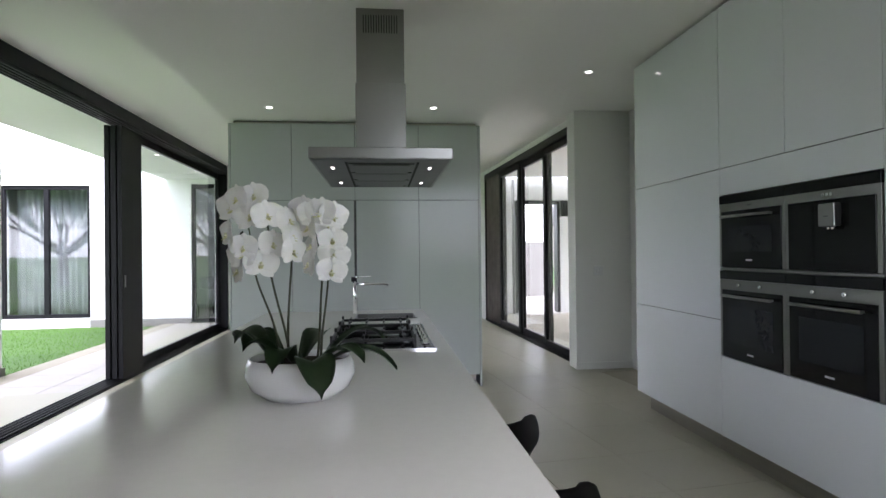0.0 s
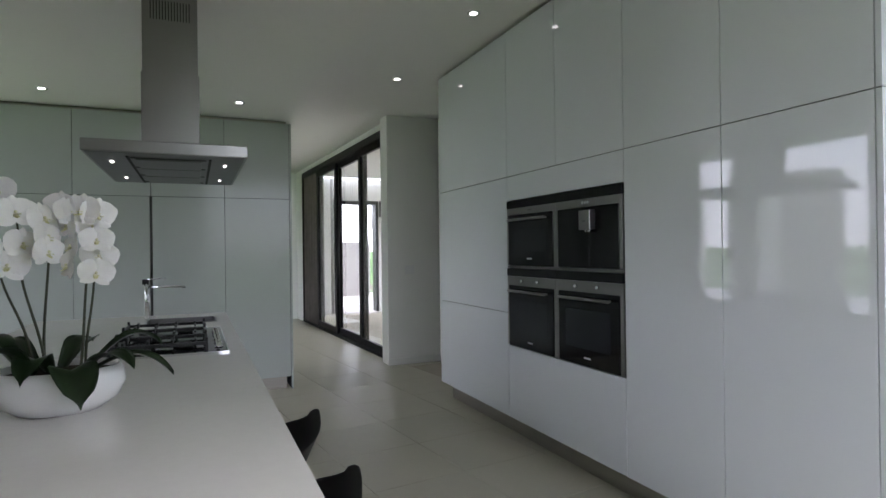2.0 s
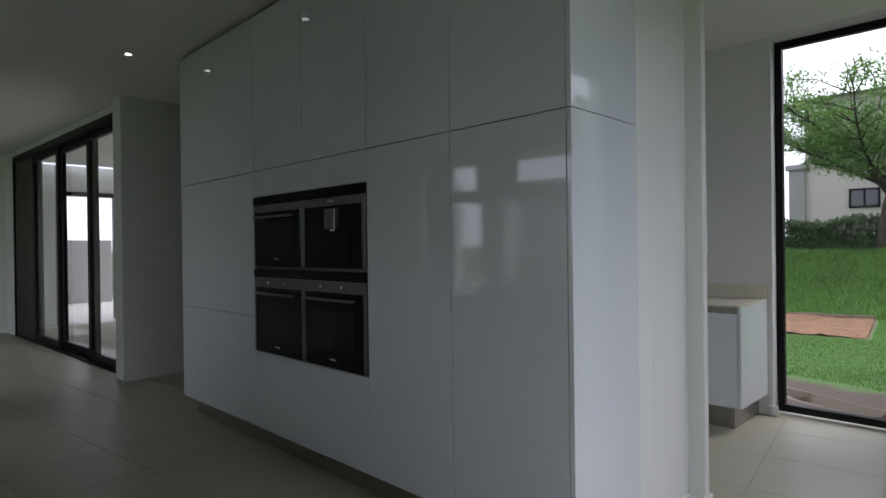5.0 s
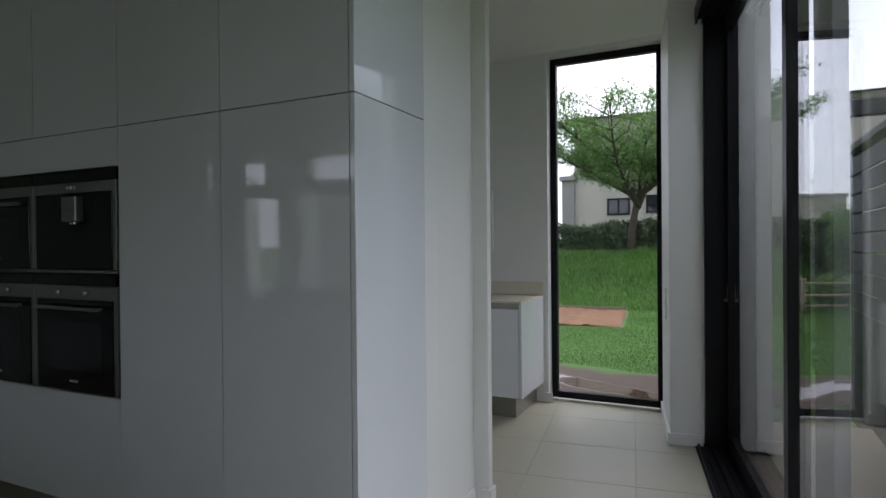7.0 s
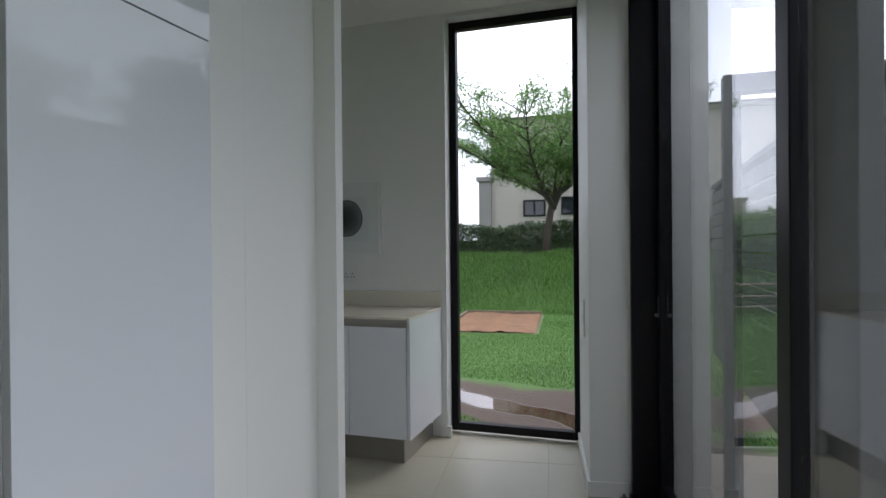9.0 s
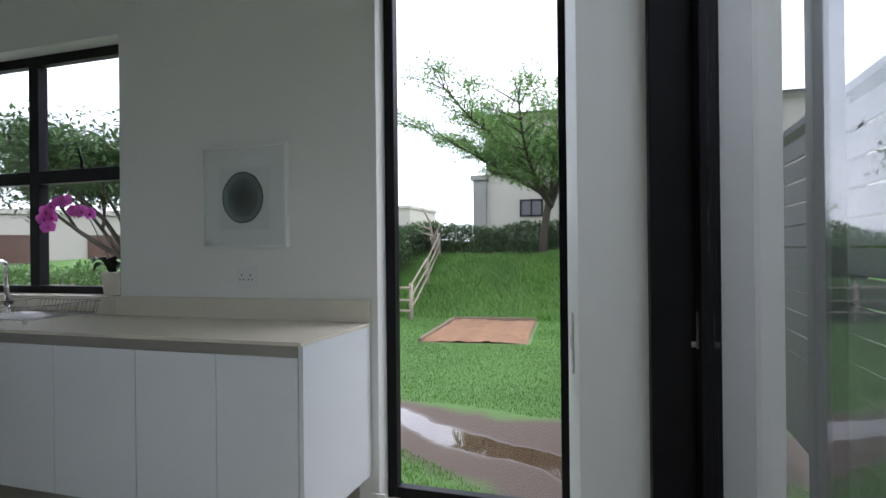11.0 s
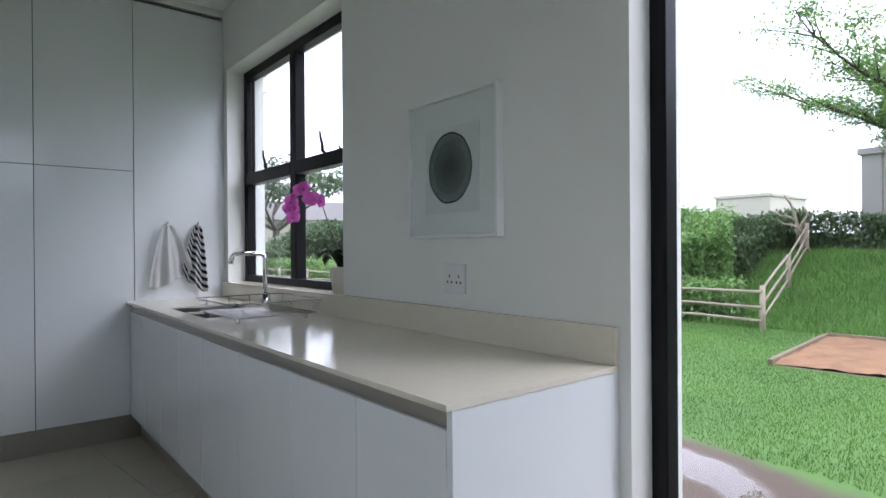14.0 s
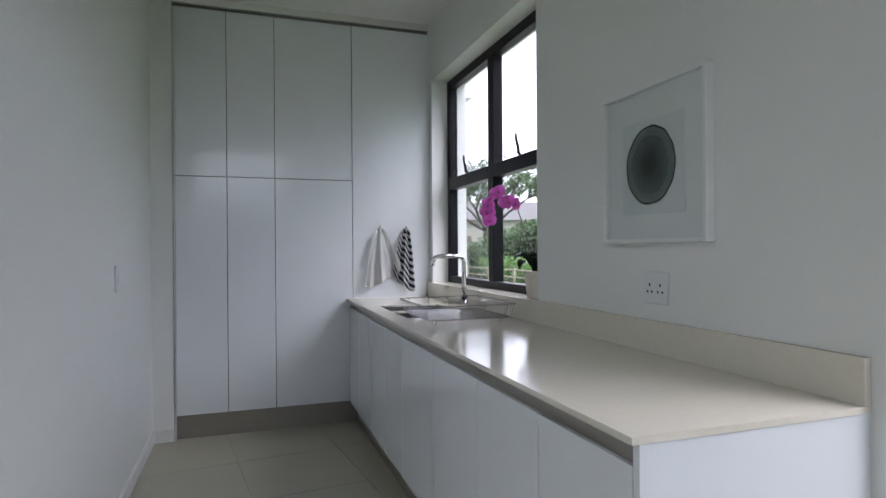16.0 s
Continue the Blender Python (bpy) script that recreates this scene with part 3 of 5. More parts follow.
struct("kickboard_ovens", boxes((2.085, 2.105, 0.95, 4.52, 0, KICKZ), (2.085, 2.513, 0.95, 0.97, 0, KICKZ)), KICK, "brushed metal kickboard under the tall cabinets", "kickboard")
KICKZ = 0.165
# White filler; the recess's shade is put into its dark colour.
struct("trim_ovens", boxes((2.05, 2.66, 0.90, 4.54, TOP, CEIL_Z)), KICK, "recessed white filler over the cabinets, coloured dark for its shade", "trim")


def oven(y0, y1, z0, z1, kindname, label):
    """y0 near, y1 far; the front looks to -x."""
    o = thing(kindname, None, None, label, "oven")
    x = OX
    part("body", boxes((x + 0.012, x + 0.55, y0 + 0.004, y1 - 0.004, z0 + 0.004, z1 - 0.004)), CARCASS, o)
    h = z1 - z0
    strip = 0.055
    part("control_strip", boxes((x - 0.008, x + 0.012, y0 + 0.002, y1 - 0.002, z1 - strip, z1 - 0.002), bevel=0.001), OVENGLASS, o, "black glass display strip")
    zb = z1 - strip - 0.002
    band = 0.062 if kindname == "oven" else 0.045
    part("front_frame", boxes((x - 0.006, x + 0.012, y0 + 0.002, y1 - 0.002, zb - band, zb), (x - 0.006, x + 0.012, y0 + 0.002, y0 + 0.026, z0 + 0.002, zb - band),
                              (x - 0.006, x + 0.012, y1 - 0.026, y1 - 0.002, z0 + 0.002, zb - band), bevel=0.001), STEEL, o, "brushed steel surround")
    zt = zb - band - 0.002
    d = part("oven_door", boxes((x - 0.010, x + 0.012, y0 + 0.028, y1 - 0.028, z0 + 0.004, zt), bevel=0.002), OVENGLASS, o, "black glass door")
    mid = (y0 + y1) / 2
    if kindname != "coffee_machine":
        part("window", boxes((x - 0.0115, x - 0.0105, y0 + 0.10, y1 - 0.10, z0 + 0.10, zt - 0.10)), OVENPANE, d)
        part("badge", boxes((x - 0.0118, x - 0.0105, mid - 0.03, mid + 0.03, z0 + 0.045, z0 + 0.055)), MARK, d)
        hb = bmesh.new()
        zh = zt - 0.035
        tube(hb, [(x - 0.045, y0 + 0.075, zh), (x - 0.045, y1 - 0.075, zh)], 0.009, 12)
        for yy in (y0 + 0.10, y1 - 0.10):
            tube(hb, [(x - 0.01, yy, zh), (x - 0.045, yy, zh)], 0.006)
        part("handle", hb, STEEL, d, "round steel bar handle")
    if kindname == "oven":
        for yy in (mid - 0.10, mid + 0.10):
            kb = tube(bmesh.new(), [(x - 0.006, yy, zb - 0.03), (x - 0.022, yy, zb - 0.03)], [0.011, 0.0095], 16)
            part("knob", kb, CHROME, o, "retracted chrome knob")
    elif kindname == "coffee_machine":
        c = part("spout", boxes((x - 0.05, x - 0.010, mid - 0.085, mid + 0.015, z1 - 0.235, z1 - 0.125), bevel=0.004), STEEL, d, "steel coffee outlet block")
        part("badge", boxes((x - 0.0515, x - 0.0502, mid - 0.05, mid - 0.02, z1 - 0.19, z1 - 0.184)), CARCASS, c)
        for yy in (mid - 0.06, mid - 0.035):
            part("nozzle", tube(bmesh.new(), [(x - 0.035, yy, z1 - 0.235), (x - 0.035, yy, z1 - 0.25)], 0.008), CHROME, d)
        for yy in (mid - 0.02, mid + 0.005, mid + 0.03):
            part("button", tube(bmesh.new(), [(x - 0.006, yy, zb - 0.022), (x - 0.012, yy, zb - 0.022)], 0.009, 12), CHROME, o)
    else:
        part("badge", boxes((x - 0.0075, x - 0.0065, mid - 0.02, mid + 0.02, zb - 0.025, zb - 0.018)), CARCASS, o)
    return o


MIDY, MIDZ = 2.715, 1.215
oven(MIDY, 3.325, MIDZ + 0.012, OV1 - 0.003, "microwave_oven", "black glass and steel built-in compact oven with bar handle")
oven(2.105, MIDY, MIDZ + 0.012, OV1 - 0.003, "coffee_machine", "black glass built-in coffee machine with steel outlet")
oven(MIDY, 3.325, OV0 + 0.003, MIDZ - 0.006, "oven", "black glass and steel built-in oven with two knobs")
oven(2.105, MIDY, OV0 + 0.003, MIDZ - 0.006, "oven", "black glass and steel built-in oven with two knobs")
part("oven_trim", boxes((OX - 0.002, OX + 0.014, 2.105, 3.325, MIDZ - 0.004, MIDZ + 0.010), bevel=0.001), STEEL, end_unit, "thin steel strip")

# ---- tall block behind the island ----
BY, BTOP = 5.527, 2.60
cols = (-1.60, -1.03, -0.425, 0.198, 0.795)
for a, b in zip(cols, cols[1:]):
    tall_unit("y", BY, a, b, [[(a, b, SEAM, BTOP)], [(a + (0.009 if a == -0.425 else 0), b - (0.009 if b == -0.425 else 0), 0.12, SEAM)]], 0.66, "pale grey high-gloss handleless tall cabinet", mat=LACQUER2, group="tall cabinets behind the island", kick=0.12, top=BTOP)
struct("kickboard_block", boxes((-1.55, 0.74, BY + 0.06, BY + 0.08, 0, 0.12), (0.74, 0.76, BY + 0.06, BY + 0.64, 0, 0.12)), KICK, "brushed metal kickboard", "kickboard")
# Dark colour here stands for the shade in the recess.
struct("trim_block", boxes((-1.58, 0.775, BY + 0.05, BY + 0.66, BTOP, LOW_Z)), KICK, "recessed filler over the cabinets, toned dark for its shade", "trim")
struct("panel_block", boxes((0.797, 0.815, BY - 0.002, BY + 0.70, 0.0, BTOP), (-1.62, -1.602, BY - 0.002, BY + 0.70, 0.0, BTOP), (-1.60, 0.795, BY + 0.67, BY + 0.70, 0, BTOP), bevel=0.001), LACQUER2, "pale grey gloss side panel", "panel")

# ---- island ----
IX0, IX1, IY0, IY1 = -1.04, 0.14, 0.45, 4.30
island = thing("kitchen_island", None, None, "white gloss kitchen island cabinets under a stone worktop", "island")
part("body", boxes((IX0 + 0.03, IX1 - 0.36, IY0 + 0.03, IY1 - 0.03, 0.12, 0.856), bevel=0.002), LACQUER, island)
part("plinth", boxes((IX0 + 0.09, IX1 - 0.42, IY0 + 0.09, IY1 - 0.09, 0.0, 0.12)), KICK, island)
part("end_panel", boxes((IX1 - 0.36, IX1 - 0.03, 2.35, IY1 - 0.03, 0.0, 0.856), bevel=0.002), LACQUER, island)
SX0, SX1, SY0, SY1 = -0.36, 0.06, 3.72, 4.02
top = slab((IX0, SX0, SX1, IX1), (IY0, SY0, SY1, IY1), ((1, 1),), 0.86, 0.90)
thing("island_worktop", top, QUARTZ, "polished off-white stone worktop on the island", "worktop")
sink = thing("prep_sink", boxes((SX0, SX0 + 0.012, SY0, SY1, 0.74, 0.905), (SX1 - 0.012, SX1, SY0, SY1, 0.74, 0.905), (SX0 + 0.012, SX1 - 0.012, SY0, SY0 + 0.012, 0.74, 0.905),
                                (SX0 + 0.012, SX1 - 0.012, SY1 - 0.012, SY1, 0.74, 0.905), (SX0, SX1, SY0, SY1, 0.728, 0.74), bevel=0.002), SINK, "small steel prep sink set in the island", "sink")

# ---- hob ----
hob = thing("gas_hob", None, None, "black glass gas hob with a steel rim and cast-iron pan supports", "hob")
HX0, HX1, HY0, HY1 = -0.43, 0.068, 2.43, 3.33
part("tray", boxes((HX0 + 0.006, HX1 - 0.006, HY0 + 0.006, HY1 - 0.006, 0.8985, 0.908), bevel=0.002), OVENGLASS, hob, "black glass tray")
part("rim", boxes((HX0, HX0 + 0.006, HY0, HY1, 0.8985, 0.909), (HX1 - 0.006, HX1, HY0, HY1, 0.8985, 0.909), (HX0 + 0.006, HX1 - 0.006, HY0, HY0 + 0.006, 0.8985, 0.909), (HX0 + 0.006, HX1 - 0.006, HY1 - 0.006, HY1, 0.8985, 0.909)), CHROME, hob, "thin polished steel rim")
for (bx, by, br) in ((-0.30, 2.62, 0.04), (-0.30, 2.89, 0.055), (-0.30, 3.15, 0.045), (-0.12, 2.62, 0.045), (-0.12, 3.15, 0.04)):
    part("burner", lathe(bmesh.new(), [(br * 0.9, 0), (br, 0.006), (br, 0.016), (br * 0.75, 0.018), (br * 0.7, 0.026), (0.005, 0.028)], (bx, by, 0.908), 20), IRON, hob)
for gy0, gy1 in ((2.47, 2.74), (2.755, 3.02), (3.035, 3.30)):
    g = bmesh.new()
    for gx in (-0.41, -0.03):
        box(g, gx, gx + 0.012, gy0, gy1, 0.935, 0.950, bevel=0.002)
        for gy in (gy0, gy1 - 0.012):
            box(g, gx, gx + 0.012, gy, gy + 0.012, 0.908, 0.936)
            box(g, gx - 0.0, gx + 0.012, gy, gy + 0.012, 0.95, 0.968, bevel=0.002)
    for gy in (gy0, gy1 - 0.012):
        box(g, -0.398, -0.03, gy, gy + 0.012, 0.935, 0.950, bevel=0.002)
    for k in range(4):
        gx = -0.36 + k * 0.095
        ln = 0.09
        box(g, gx, gx + 0.010, gy0 + 0.012, gy0 + ln, 0.937, 0.962, bevel=0.002)
        box(g, gx, gx + 0.010, gy1 - ln, gy1 - 0.012, 0.937, 0.962, bevel=0.002)
    part("pan_support", g, IRON, hob, "black cast-iron grid")
for k in range(5):
    part("knob", lathe(bmesh.new(), [(0.018, 0), (0.018, 0.006), (0.014, 0.008), (0.012, 0.026), (0.002, 0.027)], (0.03, 2.56 + 0.13 * k, 0.908), 18), CHROME, hob, "chrome control knob")

# ---- island tap ----
tap = thing("island_tap", None, None, "slim chrome swivel tap at the island sink", "tap")
part("column", tube(bmesh.new(), [(-0.37, 4.10, 0.90), (-0.37, 4.10, 1.16)], 0.014, 14), CHROME, tap)
part("spout", tube(bmesh.new(), [(-0.37, 4.10, 1.115), (-0.16, 4.06, 1.115), (-0.135, 4.055, 1.112), (-0.13, 4.054, 1.10)], 0.009, 10), CHROME, tap)
part("lever", tube(bmesh.new(), [(-0.37, 4.10, 1.165), (-0.25, 4.08, 1.175)], 0.005, 8), CHROME, tap)
part("collar", tube(bmesh.new(), [(-0.395, 4.10, 1.15), (-0.355, 4.10, 1.15)], 0.018, 12), IRON, tap)

# ---- cooker hood ----
hood = thing("cooker_hood", None, None, "brushed steel island cooker hood with square chimney", "cooker hood")
QX0, QX1, QY0, QY1, QZ = -0.494, 0.155, 2.43, 3.57, 1.766
canopy = boxes((QX0, QX1, QY0, QY1, QZ, QZ + 0.052), bevel=0.003)
part("canopy", canopy, STEEL, hood)
# Added plate in darker steel, so the canopy's shaded underside is in the colour.
part("underside", boxes((QX0 + 0.012, QX1 - 0.012, QY0 + 0.012, QY1 - 0.012, QZ - 0.002, QZ + 0.002)), SINK, hood, "dull steel underside, toned darker for its shade")
part("filter_panel", boxes((QX0 + 0.16, QX1 - 0.16, QY0 + 0.10, QY1 - 0.06, QZ - 0.004, QZ - 0.0015)), SINK, hood)
for k in range(3):
    ya = QY0 + 0.13 + k * 0.30
    part("filter", boxes((QX0 + 0.19, QX1 - 0.19, ya, ya + 0.285, QZ - 0.012, QZ - 0.004), bevel=0.002), SINK, hood, "steel grease filter")
gapb = bmesh.new()
for gx in (QX0 + 0.155, QX1 - 0.16):
    box(gapb, gx, gx + 0.012, QY0 + 0.09, QY1 - 0.05, QZ - 0.006, QZ - 0.001)
for k in range(4):
    box(gapb, QX0 + 0.17, QX1 - 0.17, QY0 + 0.108 + k * 0.302, QY0 + 0.122 + k * 0.302, QZ - 0.0075, QZ - 0.0045)
part("filter_gap", gapb, HOLE, hood)
for lx in (QX0 + 0.085, QX1 - 0.085):
    for ly in (QY0 + 0.27, QY1 - 0.26):
        lm = part("lamp", boxes((lx - 0.012, lx + 0.012, ly - 0.045, ly + 0.045, QZ - 0.004, QZ - 0.0005)), STEEL, hood)
        part("bulb", boxes((lx - 0.006, lx + 0.006, ly - 0.028, ly + 0.028, QZ - 0.006, QZ - 0.0042)), LAMP, lm, "glowing lamp")
CX, CY = -0.170, 3.0
part("lower_chimney", boxes((CX - 0.132, CX + 0.132, CY - 0.132, CY + 0.132, QZ + 0.052, 2.235), bevel=0.002), STEEL, hood)
part("upper_chimney", boxes((CX - 0.126, CX + 0.126, CY - 0.126, CY + 0.126, 2.235, LOW_Z), bevel=0.002), STEEL, hood)
for k in range(14):
    vx = CX - 0.09 + k * 0.0135
    part("vent_slot", boxes((vx, vx + 0.0055, CY - 0.1275, CY - 0.1255, 2.50, 2.595)), HOLE, hood)


# ---- bar stools ----
def curve_points(pts, n=18):
    """Catmull-Rom through pts."""
    p = [Vector(q) for q in pts]
    p = [2 * p[0] - p[1]] + p + [2 * p[-1] - p[-2]]
    out = []
    for i in range(1, len(p) - 2):
        for k in range(n // (len(p) - 3)):
            t = k / (n // (len(p) - 3))
            a, b, c, d = p[i - 1:i + 3]
            out.append(0.5 * ((2 * b) + (c - a) * t + (2 * a - 5 * b + 4 * c - d) * t * t + (3 * b - a - 3 * c + d) * t ** 3))
    return out + [p[-2]]


def stool(m):
    s = thing("bar_stool", None, None, "black moulded bar stool tucked under the island", "stool", "stools at the island", at=m)

    line = curve_points([(-0.14, 0, 0.635), (-0.02, 0, 0.618), (0.10, 0, 0.615), (0.19, 0, 0.632), (0.26, 0, 0.69), (0.30, 0, 0.77), (0.32, 0, 0.855)], 60)
    widths = (0.20, 0.21, 0.225, 0.23, 0.225, 0.21, 0.195, 0.175, 0.155, 0.14)

    def shell(u, v):
        a = (u - 0.5) * 2
        p = line[min(len(line) - 1, int(v * (len(line) - 1) + 0.5))]
        k = min(v * 9, 8.999)
        f = k - int(k)
        f = f * f * (3 - 2 * f)
        w = widths[int(k)] * (1 - f) + widths[int(k) + 1] * f
        w *= math.sqrt(max(0.004, 1 - max(0.0, (v - 0.62) / 0.38) ** 2.0)) * math.sqrt(max(0.05, 1 - max(0.0, (0.15 - v) / 0.15) ** 2))
        back = max(0.0, (v - 0.5) * 2)
        c = (a * w / 0.2) ** 2
        side = 0.115 * (1 - back) ** 1.5 * min(1.0, v / 0.16)
        return Vector((p.x - 0.085 * math.sin(min(1.0, back * 1.2) * math.pi) * c - 0.03 * back * c, a * w, p.z + side * abs(a) ** 2.6))
    part("shell", sheet(bmesh.new(), shell, 20, 54, 0.012), STOOL, s)
    part("hub", tube(bmesh.new(), [(0.08, 0, 0.52), (0.08, 0, 0.588)], [0.03, 0.075], 14), CHROME, s)
    for sx in (-1, 1):
        for sy in (-1, 1):
            part("leg", tube(bmesh.new(), [(0.08 + sx * 0.04, sy * 0.04, 0.55), (0.08 + sx * 0.17, sy * 0.18, 0.012)], 0.011, 10), STOOL, s)
    ring = [(0.08 + 0.15 * cx, 0.15 * cy, 0.24) for cx, cy in ((-1, -1), (1, -1), (1, 1), (-1, 1), (-1, -1))]
    part("foot_rail", tube(bmesh.new(), ring, 0.009, 8), STOOL, s)
    return s


first_stool = stool(pose(-0.035, 1.53, -0.012, 0, 0, 0))
copy_thing(first_stool, pose(-0.045, 1.02, -0.012, 0, 0, -4))

# ---- scullery counter ----
CZ, CF, CB, CY0, CY1 = 0.90, 4.46, 5.088, 1.07, 4.315
for a, b, n in ((1.095, 1.477, 1), (1.477, 1.892, 1), (1.892, 2.36, 1), (2.36, 2.83, 1), (2.83, 3.55, 2), (3.55, 4.31, 2)):
    u = thing("base_cabinet", None, None, "white handleless base cabinet under the stone worktop", "cabinet", "base cabinets of the scullery")
    part("carcass", boxes((CF + 0.045, CB - 0.005, a + 0.001, b - 0.001, 0.165, 0.70), (CF + 0.10, CB - 0.005, a + 0.001, b - 0.001, 0.70, 0.845)), CARCASS, u)
    st = (b - a) / n
    for k in range(n):
        part("door", boxes((CF + 0.02, CF + 0.042, a + k * st + 0.002, a + (k + 1) * st - 0.002, 0.165, 0.835), bevel=0.0012), SATIN, u)
struct("panel_counter_end", boxes((CF + 0.018, CB, 1.072, 1.092, 0.165, 0.884), bevel=0.001), SATIN, "white end panel of the base cabinets", "panel")
struct("panel_channel", boxes((CF + 0.032, CF + 0.05, 1.093, CY1, 0.835, 0.885)), KICK, "dark recessed handle channel under the worktop", "channel")
struct("kickboard_scullery", boxes((CF + 0.085, CF + 0.105, 1.14, CY1 + 0.02, 0, 0.165), (CF + 0.105, CB, 1.14, 1.16, 0, 0.165)), KICK, "brushed metal kickboard", "kickboard")
BOWLS = ((3.02, 3.33), (3.37, 3.70))
BX0, BX1 = 4.56, 4.94
wt = slab((CF, BX0, BX1, CB), (CY0, *BOWLS[0], *BOWLS[1], CY1), ((1, 1), (1, 3)), 0.885, CZ)
worktop = thing("scullery_worktop", wt, QUARTZ2, "polished cream stone worktop with upstand", "worktop")
part("upstand", boxes((CB - 0.02, CB, CY0, 2.62, CZ, 1.008), (CB - 0.02, CB, 2.62, CY1, CZ, 1.004), bevel=0.0015), QUARTZ2, worktop)
for y0, y1 in BOWLS:
    thing("sink_bowl", boxes((BX0, BX0 + 0.012, y0, y1, 0.74, 0.892), (BX1 - 0.012, BX1, y0, y1, 0.74, 0.892), (BX0 + 0.012, BX1 - 0.012, y0, y0 + 0.012, 0.74, 0.892),
                             (BX0 + 0.012, BX1 - 0.012, y1 - 0.012, y1, 0.74, 0.892), (BX0, BX1, y0, y1, 0.728, 0.74), bevel=0.003), SINK, "undermounted stainless steel sink bowl", "sink", "sink bowls")

# ---- pantry wall ----
PY, PSEAM, PTOP = 4.317, 1.744, 2.855
pcols = (3.345, 3.665, 3.975, 4.508)
for a, b in zip(pcols, pcols[1:]):
    tall_unit("y", PY, a, b, [[(a, b, PSEAM, PTOP)], [(a, b, KICKZ, PSEAM)]], 0.6, "white handleless tall pantry cabinet", SATIN, "pantry cabinets", top=PTOP)
struct("panel_pantry", boxes((4.511, 5.088, PY, PY + 0.02, 0.165, PTOP), bevel=0.001), SATIN, "tall white panel beside the sink", "panel")
struct("trim_pantry", boxes((3.335, 5.088, PY + 0.002, PY + 0.06, PTOP + 0.028, CEIL_Z), (3.335, 3.344, PY + 0.01, PY + 0.03, 0, PTOP)), WALL, "white filler strip over the pantry", "trim")
# Strip whose dark tone paints the shadow in the gap under the filler.
struct("trim_pantry_gap", boxes((3.335, 5.088, PY + 0.045, PY + 0.06, PTOP, PTOP + 0.027)), KICK, "recessed strip toned dark as the shadow gap over the pantry doors", "trim")
struct("kickboard_pantry", boxes((3.335, 4.55, PY + 0.055, PY + 0.075, 0, KICKZ)), KICK, "brushed metal kickboard", "kickboard")

# ---- ground ----
def height(x, y):
    bank = min(1.0, max(0.0, (x - 14.7) / 5.2)) if x > 0 else 0.0
    low = -0.25 if x > -2 else -0.06
    return low + 1.25 * bank * bank * (3 - 2 * bank) + (0.13 * bank ** 0.5 * noise.noise((x * 0.8, y * 0.8, 0))) + (0.015 * noise.noise((x * 0.9, y * 0.9, 3)) if abs(x) > 5.6 else 0)


def stations(lo, hi, fine, n_far):
    k = int((hi - lo) / fine)
    mid = [lo + i * fine for i in range(k + 1)]
    far = [1.45 ** i for i in range(1, n_far)]
    return [lo - 3 * f for f in far][::-1] + mid + [hi + 3 * f for f in far]


gx, gy = stations(-12, 24, 0.4, 16), stations(-8, 22, 0.5, 16)
verts = [(x, y, height(x, y)) for x in gx for y in gy]
ny = len(gy)
faces = [(i * ny + j, (i + 1) * ny + j, (i + 1) * ny + j + 1, i * ny + j + 1) for i in range(len(gx) - 1) for j in range(ny - 1)]
gm = bpy.data.meshes.new("ground")
gm.from_pydata(verts, [], faces)
gm.materials.append(GROUND)
for p in gm.polygons:
    p.use_smooth = True
tagged(new("ground", gm), "lawn with a muddy wet path and a grassy bank", "ground", kind="structure")

# ---- veranda and courtyard on the west side ----
struct("pavement_veranda", boxes((-4.45, -3.15, -3.0, 11.8, -0.2, -0.012)), GROUT, "pale stone paving of the veranda", "paving")
struct("ceiling_veranda", boxes((-4.43, -3.15, -3.0, 11.8, 2.85, 3.2)), CEIL, "white veranda soffit", "ceiling")
col = thing("veranda_column", boxes((-5.05, -4.50, 6.45, 6.95, -0.06, 3.2), bevel=0.004), RENDER, "white rendered veranda column with grey foot", "column")
part("foot", boxes((-5.07, -4.48, 6.43, 6.97, -0.06, 0.07), bevel=0.004), PLASTER2, col, "grey foot band")
FY = 11.8
struct("wall_courtyard", boxes((-9.2, -7.48, FY, FY + 0.3, -0.1, 3.3), (-7.48, -5.83, FY, FY + 0.3, -0.1, 0.13), (-7.48, -5.83, FY, FY + 0.3, 2.72, 3.3),
                               (-5.83, -3.93, FY, FY + 0.3, -0.1, 3.3), (-3.93, -3.12, FY, FY + 0.3, 2.75, 3.3)), RENDER, "white rendered courtyard wall", "wall")
# Unseen wall, added to keep bright sky out of the gloss doors' reflections.
struct("wall_reflection_blocker", boxes((-11.2, -10.4, 9.25, 12.1, -0.1, 3.3)), PLASTER2, "unseen grey wall added to darken the cabinet reflections", "wall")
struct("baseboard_courtyard", boxes((-5.83, -3.93, FY - 0.02, FY, -0.1, 0.09)), PLASTER2, "low grey band at the foot of the wall", "skirting")
cw = struct("window_courtyard", boxes((-7.48, -7.41, FY + 0.05, FY + 0.12, 0.13, 2.72), (-5.90, -5.83, FY + 0.05, FY + 0.12, 0.13, 2.72), (-7.41, -5.90, FY + 0.05, FY + 0.12, 2.64, 2.72),
                                      (-7.41, -5.90, FY + 0.05, FY + 0.12, 0.13, 0.21), (-6.70, -6.61, FY + 0.04, FY + 0.12, 0.21, 2.64), bevel=0.004), BLACK, "black framed sliding window with grey curtains behind", "window")
for a, b in ((-7.41, -6.70), (-6.61, -5.90)):
    pane("pane", boxes((a, b, FY + 0.08, FY + 0.086, 0.21, 2.64)), cw, "reflective window glass", MIRRORED)
